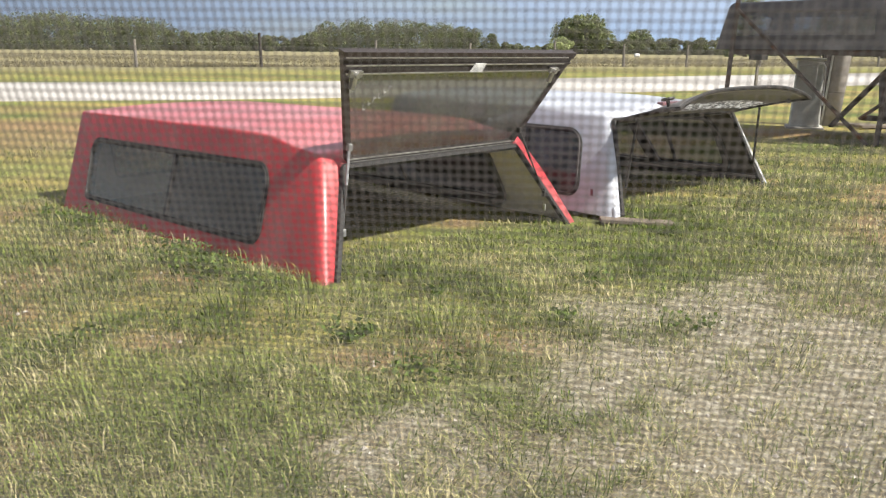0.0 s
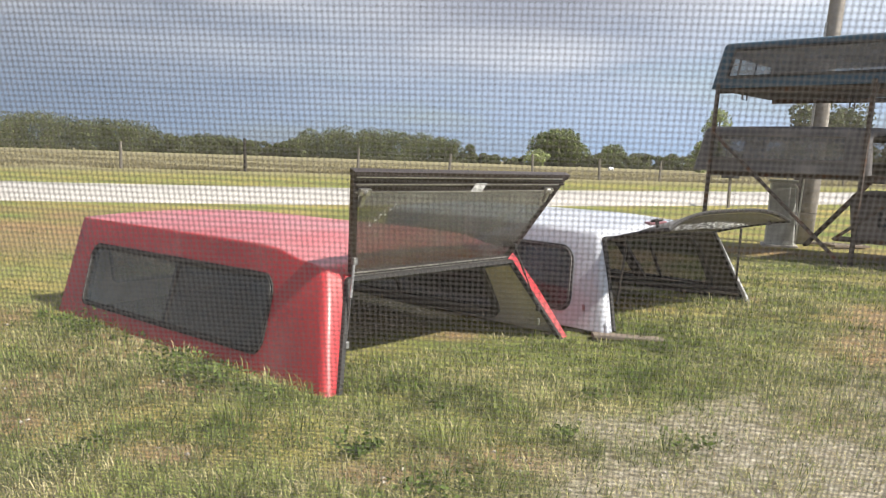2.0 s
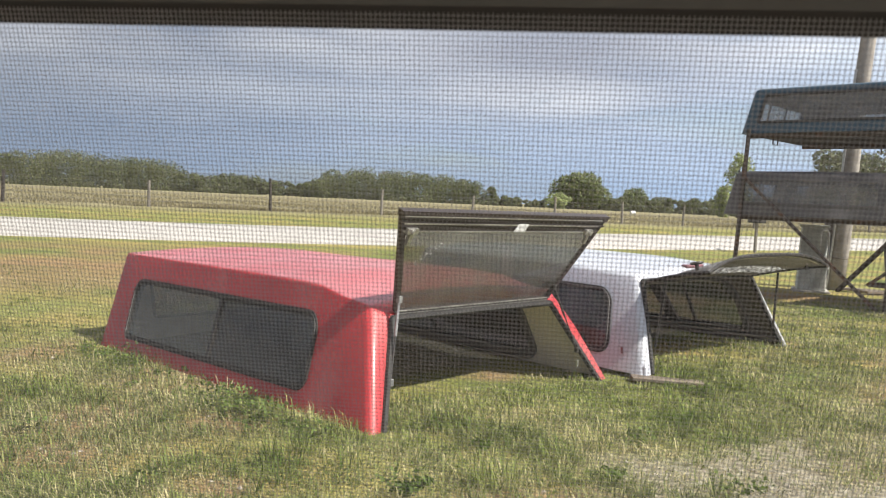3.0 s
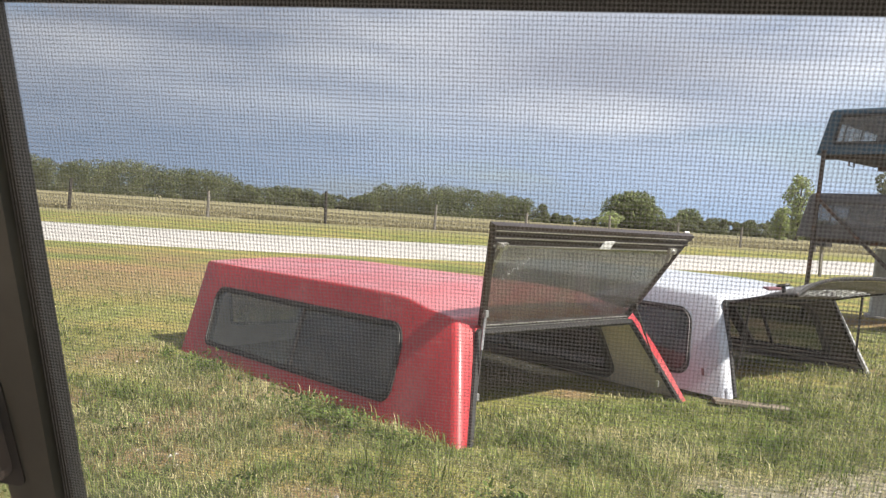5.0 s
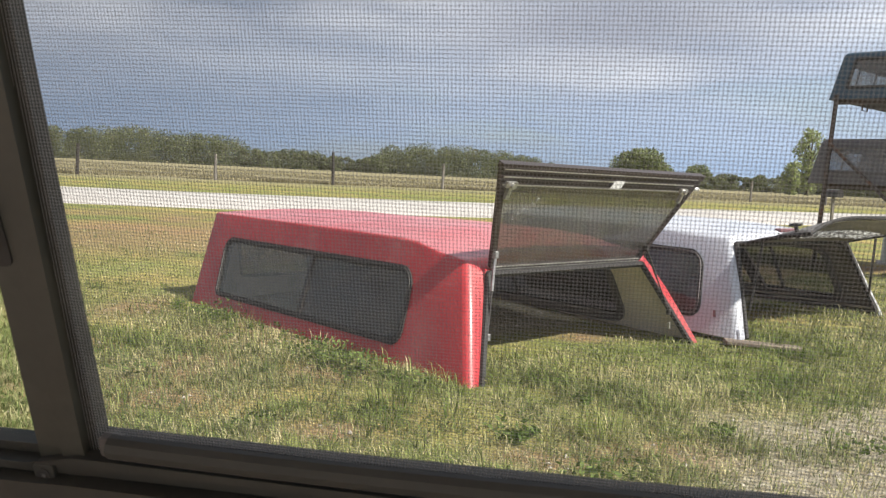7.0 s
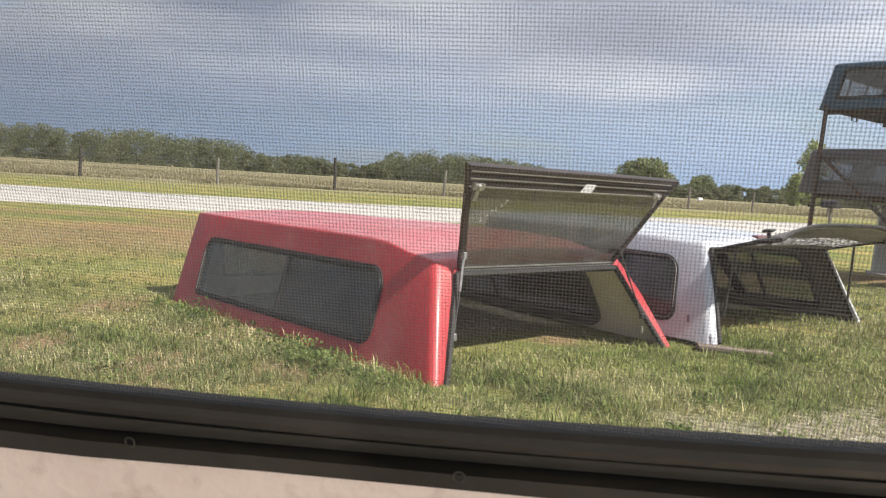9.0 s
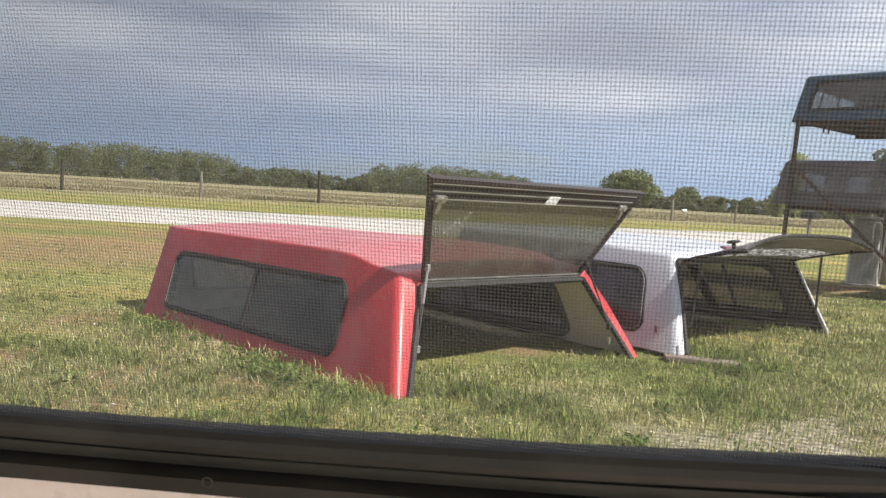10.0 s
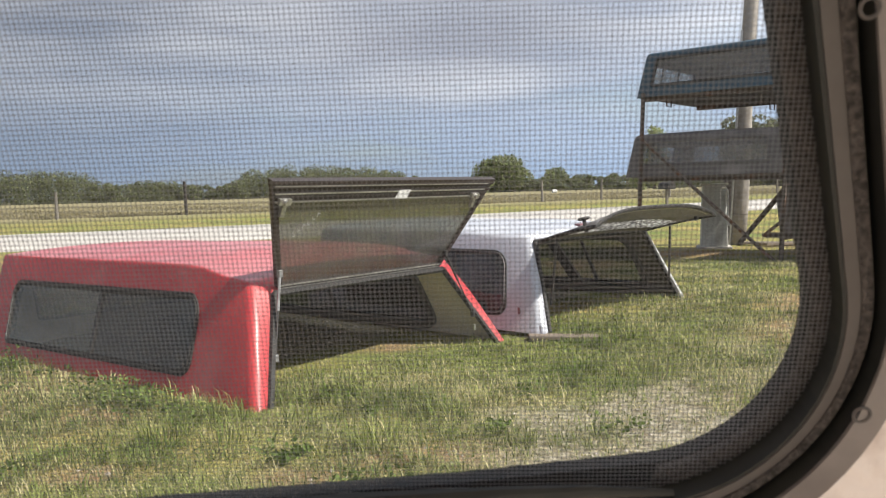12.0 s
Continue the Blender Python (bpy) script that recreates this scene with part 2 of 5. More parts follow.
BRONZE = surface("bronze_anodised_aluminium", (0.030, 0.022, 0.020), (0.055, 0.042, 0.038), 10.0, 0.4, 0.2, 0.08, 150)
ALU = surface("dull_aluminium", (0.50, 0.49, 0.47), (0.66, 0.65, 0.62), 20.0, 0.38, 0.85, 0.05, 200)
LABEL = surface("white_paper_label", (0.70, 0.70, 0.70), (0.82, 0.82, 0.82), 20.0, 0.7, 0, 0.02, 300)
PAINTMARK = surface("white_paint_marker", (0.6, 0.6, 0.6), (0.75, 0.75, 0.75), 20.0, 0.7, 0, 0.0, 300)
REDLENS = surface("dark_red_plastic_lens", (0.17, 0.075, 0.085), (0.24, 0.11, 0.12), 20.0, 0.3, 0, 0.0, 100)
RUST = surface("brown_rusty_steel", (0.055, 0.045, 0.041), (0.11, 0.09, 0.078), 16.0, 0.75, 0.2, 0.3, 160, 0, (0.16, 0.075, 0.04), 6.0)
POLEWOOD = surface("weathered_pole_wood", (0.23, 0.21, 0.19), (0.40, 0.37, 0.34), 10.0, 0.85, 0, 0.6, 80, 0, (0.09, 0.075, 0.065), 3.0, dist=0.006)
POSTWOOD = surface("grey_fence_wood", (0.13, 0.115, 0.10), (0.24, 0.22, 0.19), 12.0, 0.9, 0, 0.5, 90)
DARKWOOD = surface("dark_creosote_wood", (0.022, 0.018, 0.016), (0.05, 0.042, 0.036), 12.0, 0.85, 0, 0.5, 90)
PLANKWOOD = surface("weathered_plank", (0.12, 0.095, 0.075), (0.22, 0.18, 0.14), 9.0, 0.85, 0, 0.5, 90)
BOXPAINT = surface("pale_grey_cabinet_paint", (0.46, 0.48, 0.46), (0.58, 0.60, 0.58), 4.0, 0.6, 0, 0.1, 60, 0, (0.26, 0.25, 0.23), 3.0)
WIRE = surface("galvanised_wire", (0.25, 0.25, 0.25), (0.4, 0.4, 0.4), 20.0, 0.5, 0.6, 0.0, 100)
FRAME = surface("black_window_frame", (0.012, 0.0125, 0.0105), (0.026, 0.027, 0.023), 9.0, 0.62, 0, 0.12, 180, 0, (0.034, 0.035, 0.029), 14.0)
BARGREY = surface("dusty_black_bar", (0.020, 0.021, 0.017), (0.037, 0.038, 0.030), 7.0, 0.5, 0, 0.15, 150, 0, (0.052, 0.052, 0.042), 18.0)
PILE = surface("brown_pile_strip", (0.036, 0.031, 0.028), (0.13, 0.114, 0.104), 420.0, 0.95, 0, 1.0, 600, spread=0.35, dist=0.004)
# the black frame made paler at its end: light put into the colour
STILE = surface("brown_grey_frame_face", (0.075, 0.066, 0.061), (0.123, 0.110, 0.102), 9.0, 0.6, 0, 0.15, 180)
TRIMGREY = surface("lit_grey_brown_trim", (0.17, 0.150, 0.140), (0.245, 0.218, 0.202), 9.0, 0.5, 0, 0.12, 180, 0, (0.10, 0.085, 0.08), 14.0)
FRAMEGREY = surface("dusty_grey_screen_frame", (0.055, 0.050, 0.048), (0.10, 0.092, 0.088), 9.0, 0.6, 0, 0.12, 180)
MESHWIRE = surface("grey_screen_yarn", (0.235, 0.235, 0.24), (0.32, 0.32, 0.325), 40.0, 0.45, 0, 0.0, 400)
PANEL = surface("pinkish_white_wall_panel", (0.80, 0.71, 0.66), (0.88, 0.81, 0.76), 30.0, 0.6, 0, 0.9, 160, 0, (0.66, 0.57, 0.52), 60.0, dist=0.004)
# kept pale so that the unseen floor bounces warm light
PLY = surface("pale_plywood", (0.56, 0.47, 0.40), (0.72, 0.63, 0.55), 6.0, 0.7, 0, 0.2, 90, 0, (0.36, 0.29, 0.23), 3.0)
LIDGREY = surface("dusty_smoked_door", (0.20, 0.195, 0.19), (0.30, 0.29, 0.28), 8.0, 0.5, 0, 0.1, 120, 0, (0.15, 0.145, 0.14), 4.0)
CONCRETE = surface("gravel_concrete", (0.30, 0.28, 0.26), (0.42, 0.40, 0.37), 10.0, 0.9, 0, 0.3, 120)
BARK = surface("bark", (0.05, 0.04, 0.033), (0.11, 0.09, 0.075), 8.0, 0.9, 0, 0.6, 60)
GLASS_SIDE = glass("dark_tinted_side_glass", (0.50, 0.50, 0.47), 0.04, 1.5, 0.15, (0.20, 0.21, 0.21))
GLASS_CLEARER = glass("lighter_tinted_side_glass", (0.84, 0.85, 0.82), 0.04, 1.5, 0.16, (0.20, 0.22, 0.20))
GLASS_FAR = glass("smoked_far_glass", (0.43, 0.45, 0.465), 0.04, 1.5, 0.16, (0.24, 0.245, 0.24))
# its bluish film is dust plus the sky's reflection put into the colour
GLASS_DARK = glass("dark_smoked_side_glass", (0.42, 0.425, 0.42), 0.04, 1.5, 0.26, (0.17, 0.185, 0.21))
GLASS_LID = glass("grey_tinted_door_glass", (0.50, 0.505, 0.475), 0.03, 1.5, 0.17, (0.27, 0.255, 0.22))
GLASS_CLEAR = glass("clear_window_glass", (0.93, 0.95, 0.94), 0.01, 1.45, 0.02)
GLASS_DUSTY = glass("very_dusty_cap_glass", (0.8, 0.8, 0.8), 0.1, 1.5, 0.32, (0.28, 0.27, 0.27))
GLASS_RACK = glass("dusty_cap_glass", (0.85, 0.86, 0.86), 0.08, 1.5, 0.22, (0.30, 0.30, 0.31))


# white flecks paint the sun's sparkle on dusty glass into the colour
SPECKLE = surface("dust_with_painted_sparkle", (0.16, 0.16, 0.17), (0.98, 0.98, 0.98), 34.0, 0.35, 0.0, 0.3, 110, spread=0.10)


def through_lit(mat, amount):
    """Let light from behind shine through a thin translucent layer."""
    nodes, links = mat.node_tree.nodes, mat.node_tree.links
    bsdf = nodes["Principled BSDF"]
    thin, mixed = nodes.new("ShaderNodeBsdfTranslucent"), nodes.new("ShaderNodeMixShader")
    links.new(bsdf.inputs["Base Color"].links[0].from_socket, thin.inputs["Color"])
    mixed.inputs["Fac"].default_value = amount
    links.new(bsdf.outputs["BSDF"], mixed.inputs[1])
    links.new(thin.outputs["BSDF"], mixed.inputs[2])
    links.new(mixed.outputs["Shader"], nodes["Material Output"].inputs["Surface"])


through_lit(SPECKLE, 0.6)
through_lit(MESHWIRE, 0.5)
through_lit(LIDGREY, 0.35)


def leaf_material(name, dark, light, scale=3.0, glow=0.0, between=(), own=0.6, patch=1.0):
    """Leaves or blades: each has a shade of its own, and patches of them share one."""
    m, nodes, links, bsdf = material(name)
    geo, tc, n = nodes.new("ShaderNodeNewGeometry"), nodes.new("ShaderNodeTexCoord"), nodes.new("ShaderNodeTexNoise")
    n.inputs["Scale"].default_value = scale
    links.new(tc.outputs["Object"], n.inputs["Vector"])
    mx, wide_ = nodes.new("ShaderNodeMath"), nodes.new("ShaderNodeMath")
    mx.operation = wide_.operation = "MULTIPLY_ADD"
    links.new(geo.outputs["Random Per Island"], mx.inputs[0])
    mx.inputs[1].default_value = own
    wide_.inputs[1].default_value, wide_.inputs[2].default_value = patch, (1 - patch) / 2
    links.new(n.outputs["Fac"], wide_.inputs[0])
    links.new(wide_.outputs["Value"], mx.inputs[2])
    fit_ = nodes.new("ShaderNodeMapRange")
    fit_.inputs["From Min"].default_value, fit_.inputs["From Max"].default_value = 0.45, 0.55 + own
    links.new(mx.outputs["Value"], fit_.inputs["Value"])
    ramp = nodes.new("ShaderNodeValToRGB")
    for at_, colour_ in between:
        ramp.color_ramp.elements.new(at_).color = (*colour_, 1)
    ends = ramp.color_ramp.elements
    ends[0].color, ends[-1].color = (*dark, 1), (*light, 1)
    links.new(fit_.outputs["Result"], ramp.inputs["Fac"])
    links.new(ramp.outputs["Color"], bsdf.inputs["Base Color"])
    bsdf.inputs["Roughness"].default_value = 0.65
    bsdf.inputs["Specular IOR Level"].default_value = 0.15
    if glow:
        # light passes through thin blades
        thin, mixed = nodes.new("ShaderNodeBsdfTranslucent"), nodes.new("ShaderNodeMixShader")
        links.new(ramp.outputs["Color"], thin.inputs["Color"])
        mixed.inputs["Fac"].default_value = glow
        links.new(bsdf.outputs["BSDF"], mixed.inputs[1])
        links.new(thin.outputs["BSDF"], mixed.inputs[2])
        links.new(mixed.outputs["Shader"], nodes["Material Output"].inputs["Surface"])
    return m


# distance haze is put into LEAF, LEAF_DULL and LEAF_FAR as paler, greyer greens
LEAF = leaf_material("tree_leaves", (0.120, 0.148, 0.068), (0.235, 0.262, 0.130), 0.5, 0.4)
LEAF_LIGHT = leaf_material("light_tree_leaves", (0.26, 0.31, 0.14), (0.42, 0.46, 0.23), 0.5, 0.45)
LEAF_DULL = leaf_material("dull_tree_leaves", (0.13, 0.145, 0.09), (0.215, 0.225, 0.145), 0.5, 0.4)
LEAF_FAR = leaf_material("far_wood_leaves", (0.100, 0.120, 0.062), (0.235, 0.248, 0.140), 0.11, 0.5)
HAY = leaf_material("tall_dry_grass", (0.18, 0.16, 0.088), (0.34, 0.30, 0.185), 0.25, 0.3)
BLADE = leaf_material("grass_blades", (0.070, 0.100, 0.026), (0.62, 0.55, 0.33), 1.5, 0.3, ((0.36, (0.150, 0.195, 0.060)), (0.66, (0.335, 0.325, 0.150))), 0.85, 1.45)
BLADE_GREEN = leaf_material("fresh_grass_blades", (0.085, 0.140, 0.025), (0.36, 0.38, 0.14), 1.5, 0.3)
STRAW = leaf_material("dry_straw", (0.20, 0.150, 0.084), (0.50, 0.435, 0.295), 1.5, 0.15)
WEED = leaf_material("broad_weed_leaves", (0.075, 0.115, 0.030), (0.18, 0.24, 0.07), 4.0, 0.3)
PEBBLE = surface("pebbles", (0.30, 0.27, 0.23), (0.52, 0.48, 0.43), 20, 0.9, 0, 0.2, 200)


# ------------------------------------------------------------ helpers for meshes
def part(name, bm, mat, parent=None, label="", smooth=False):
    mesh = bpy.data.meshes.new(name)
    bmesh.ops.recalc_face_normals(bm, faces=bm.faces)
    bm.to_mesh(mesh)
    bm.free()
    return part_mesh(name, mesh, mat, parent, label, smooth)


def part_mesh(name, mesh, mat, parent=None, label="", smooth=False):
    for m in (mat if isinstance(mat, (list, tuple)) else (mat,)):
        if m is not None:
            mesh.materials.append(m)
    if smooth:
        mesh.polygons.foreach_set("use_smooth", [True] * len(mesh.polygons))
    ob = new(name, mesh)
    ob.parent = parent
    if label:
        tagged(ob, label)
    return ob


def thing(name, label, category, m=None, group="", kind=""):
    ob = new(name)
    ob.empty_display_size = 0.2
    if m is not None:
        ob.matrix_basis = m
    return tagged(ob, label, category, group, kind)


def raw_mesh(name, verts, faces):
    mesh = bpy.data.meshes.new(name)
    mesh.from_pydata([tuple(v) for v in verts], [], faces)
    mesh.update()
    return mesh


def box(bm, x0, x1, y0, y1, z0, z1, m=None, bevel=0.0):
    made = bmesh.ops.create_cube(bm, size=1.0, matrix=Matrix.Translation(((x0 + x1) / 2, (y0 + y1) / 2, (z0 + z1) / 2)) @ Matrix.Diagonal((x1 - x0, y1 - y0, z1 - z0, 1)))
    verts = made["verts"]
    if bevel:
        edges = list({e for v in verts for e in v.link_edges})
        res = bmesh.ops.bevel(bm, geom=edges, offset=bevel, segments=2, affect="EDGES", profile=0.5)
        verts = list({v for f in res["faces"] for v in f.verts} | {v for v in verts if v.is_valid})
    if m is not None:
        bmesh.ops.transform(bm, matrix=m, verts=verts)
    return verts


def tube(bm, points, radius, sides=8, closed=False, flat=1.0):
    """A tube along points; radius may be one number or one for each point."""
    pts = [Vector(p) for p in points]
    rads = [radius] * len(pts) if isinstance(radius, (int, float)) else list(radius)
    rings, side = [], None
    for i, p in enumerate(pts):
        a = pts[i - 1] if (i or closed) else p
        b = pts[(i + 1) % len(pts)] if (i < len(pts) - 1 or closed) else p
        d = (b - a).normalized()
        if side is None:
            side = d.orthogonal().normalized()
        side = (side - d * side.dot(d)).normalized()
        up = d.cross(side)
        rings.append([bm.verts.new(p + (side * math.cos(2 * math.pi * k / sides) + up * math.sin(2 * math.pi * k / sides) * flat) * rads[i]) for k in range(sides)])
    n = len(rings)
    for i in range(n if closed else n - 1):
        r, s = rings[i], rings[(i + 1) % n]
        for k in range(sides):
            bm.faces.new((r[k], r[(k + 1) % sides], s[(k + 1) % sides], s[k]))
    if not closed:
        bm.faces.new(rings[0][::-1])
        bm.faces.new(rings[-1])


def bar(bm, a, b, wide, deep, up=(0, 0, 1)):
    """A square bar from a to b."""
    a, b = Vector(a), Vector(b)
    d = (b - a).normalized()
    s = d.cross(Vector(up)).normalized()
    u = s.cross(d)
    ring = [(s * wide / 2 * i + u * deep / 2 * j) for i, j in ((-1, -1), (1, -1), (1, 1), (-1, 1))]
    va, vb = [bm.verts.new(a + o) for o in ring], [bm.verts.new(b + o) for o in ring]
    for k in range(4):
        bm.faces.new((va[k], va[(k + 1) % 4], vb[(k + 1) % 4], vb[k]))
    bm.faces.new(va[::-1])
    bm.faces.new(vb)


def rounded(corners, radii, steps=6):
    """A polygon (2D) with rounded corners."""
    out, n = [], len(corners)
    for i in range(n):
        p, a, b = Vector(corners[i]), Vector(corners[i - 1]), Vector(corners[(i + 1) % n])
        r = radii[i] if isinstance(radii, (list, tuple)) else radii
        da, db = (a - p).normalized(), (b - p).normalized()
        half = da.angle(db) / 2
        t = r / math.tan(half)
        c = p + (da + db).normalized() * (r / math.sin(half))
        s, e = p + da * t - c, p + db * t - c
        turn = math.atan2(s.x * e.y - s.y * e.x, s.dot(e))
        for k in range(steps + 1):
            q = turn * k / steps
            out.append((c.x + s.x * math.cos(q) - s.y * math.sin(q), c.y + s.x * math.sin(q) + s.y * math.cos(q)))
    return out


def inset(poly, d):
    """The 2D polygon moved inwards by d (its points keep their number)."""
    n = len(poly)
    area = sum(poly[i - 1][0] * poly[i][1] - poly[i][0] * poly[i - 1][1] for i in range(n))
    sign = 1 if area > 0 else -1
    out = []
    for i in range(n):
        a, p, b = Vector(poly[i - 1]), Vector(poly[i]), Vector(poly[(i + 1) % n])
        t = ((p - a).normalized() + (b - p).normalized())
        t = t.normalized() if t.length > 1e-6 else (b - a).normalized()
        out.append((p.x - t.y * d * sign, p.y + t.x * d * sign))
    return out


def ring_solid(bm, outer, inner, place, d0, d1):
    """A frame between two closed 2D outlines, from depth d0 to d1; place(u, v, d) gives the point."""
    n = len(outer)
    v = [[bm.verts.new(place(*p, d)) for p in o] for o, d in ((outer, d0), (outer, d1), (inner, d1), (inner, d0))]
    for i in range(n):
        j = (i + 1) % n
        for a, b in ((0, 1), (1, 2), (2, 3), (3, 0)):
            bm.faces.new((v[a][i], v[a][j], v[b][j], v[b][i]))


def plate(bm, poly, place, d0, d1):
    n = len(poly)
    a, b = [bm.verts.new(place(*p, d0)) for p in poly], [bm.verts.new(place(*p, d1)) for p in poly]
    bm.faces.new(a[::-1])
    bm.faces.new(b)
    for i in range(n):
        bm.faces.new((a[i], a[(i + 1) % n], b[(i + 1) % n], b[i]))


def cut(ob, cutters):
    """Solidified or plain mesh with holes, worked out at once; the cutters go."""
    for c in cutters:
        mod = ob.modifiers.new("hole", "BOOLEAN")
        mod.object, mod.operation, mod.solver = c, "DIFFERENCE", "EXACT"
    bpy.context.view_layer.update()
    done = bpy.data.meshes.new_from_object(ob.evaluated_get(bpy.context.evaluated_depsgraph_get()))
    ob.modifiers.clear()
    ob.data = done
    for c in cutters:
        bpy.data.objects.remove(c, do_unlink=True)


# ------------------------------------------------------------ ground
def smooth(a, b, x):
    t = np.clip((x - a) / (b - a), 0, 1)
    return t * t * (3 - 2 * t)


def wobble(x, y, s, seed):
    """Cheap smooth noise for arrays, about -1 to 1."""
    r = np.random.RandomState(seed)
    out = np.zeros_like(x, dtype=float)
    for k in range(7):
        a, f, p = r.uniform(0, 2 * np.pi), s * r.uniform(0.6, 1.9), r.uniform(0, 6.28)
        out += np.sin((x * np.cos(a) + y * np.sin(a)) * f + p) * r.uniform(0.5, 1.0)
    return out / 3.0


def height(x, y):
    base = 0.05 * smooth(4.4, 6.2, y + 0.3 * x) + 0.012 * wobble(x, y, 1.4, 3) * (1 - smooth(8, 12, y))
    return base * (1 - smooth(10, 14, y) * 0.4)


def soil_cover(x, y):
    """How bare the soil is: the gravelly ground by the drive and a few worn patches."""
    n = wobble(x, y, 2.2, 5) * 0.55 + wobble(x, y, 6.5, 6) * 0.35
    line = (3.15 + np.where(x > 0, 0.85, 1.3) * x - y - 0.35 * smooth(0.5, -0.3, x)) * 0.8    # grows towards the drive
    g = smooth(-0.10, 0.52, line + n * 0.6) * (1 - smooth(5.0, 6.4, y))
    patch = np.zeros_like(g)
    for px, py, r in ((-1.85, 3.55, 0.50), (-1.25, 3.62, 0.36), (-2.6, 3.65, 0.55), (-0.12, 5.06, 0.26), (-1.72, 3.02, 0.28), (0.09, 2.95, 0.24), (-0.15, 2.75, 0.22), (0.35, 3.0, 0.25), (1.9, 6.9, 0.5), (-0.9, 2.8, 0.2)):
        patch = np.maximum(patch, 0.9 * (1 - smooth(0.3, 1.0, np.hypot((x - px), (y - py) * 1.2) / r + n * 0.25)))
    thin = 0.85 * smooth(0.22 - 0.7 * smooth(5.2, 7.0, y) * smooth(0.5, 2.0, x), 0.75, wobble(x, y, 1.3, 9) + 0.55 * wobble(x, y, 4.3, 10)) * (1 - smooth(11, 15, y))
    q = y - 0.5 * x + 0.5 * n                                # mown bands run along the road
    band = (0.30 + 0.35 * smooth(-0.6, 0.6, wobble(x, y, 0.8, 12))) * smooth(9.0, 10.0, q) * (1 - smooth(13.2, 14.6, q)) * (1 - smooth(-1.0, 0.6, x))
    thin = np.maximum(thin, band)
    for ox, oy, deg, wide, deep in ((0.031, 4.379, 54.3, 0.92, 2.7), (1.448, 5.946, 51.6, 0.95, 2.2)):    # pale soil added under the two caps, to bounce light into them
        c, k = math.cos(radians(deg)), math.sin(radians(deg))
        lx, ly = (x - ox) * c + (y - oy) * k, (y - oy) * c - (x - ox) * k
        g = np.maximum(g, smooth(0.75, 0.95, ly + 0.1 * n) * (1 - smooth(deep, deep + 0.05, ly)) * (1 - smooth(wide, wide + 0.05, abs(lx))))
    edge = 0.85 * (1 - smooth(1.75, 2.45, y + 0.25 * n + 0.15 * x))
    return np.clip(g, 0, 1), np.clip(np.maximum(np.maximum(patch, thin), edge), 0, 1)


def bare(x, y):
    g, patch = soil_cover(x, y)
    return np.maximum(g, 0.92 * patch)


def road_y(x):
    """Near edge of the road; it bends gently."""
    mid = 16.9 + 0.575 * (x + 4.5) + 0.0165 * (x + 4.5) ** 2
    left = 13.68 + 0.344 * (x + 11.5)
    right = 25.08 + 0.933 * (x - 6.35)
    return np.where(x < -11.5, left, np.where(x > 6.35, right, mid))


def grid_mesh(name, xs, ys, lift=0.0):
    gx, gy = np.meshgrid(xs, ys)
    gz = height(gx, gy) + lift
    nx, ny = len(xs), len(ys)
    verts = np.stack([gx.ravel(), gy.ravel(), gz.ravel()], 1)
    i = np.arange(nx * ny).reshape(ny, nx)
    faces = np.stack([i[:-1, :-1].ravel(), i[:-1, 1:].ravel(), i[1:, 1:].ravel(), i[1:, :-1].ravel()], 1)
    mesh = bpy.data.meshes.new(name)
    mesh.from_pydata(verts.tolist(), [], faces.tolist())
    att = mesh.color_attributes.new("soil", "FLOAT_COLOR", "POINT")
    b, worn = soil_cover(verts[:, 0], verts[:, 1])
    # dry field beyond the fence line
    f = smooth(-15.0, 4.0, (verts[:, 1] - (53.5 + 0.63 * (verts[:, 0] - 0.27))) + 1.8 * wobble(verts[:, 0], verts[:, 1], 0.5, 8))
    col = np.stack([b, f, worn, np.ones_like(b)], 1)
    att.data.foreach_set("color", col.astype(np.float32).ravel())
    mesh.polygons.foreach_set("use_smooth", [True] * len(mesh.polygons))
    return mesh


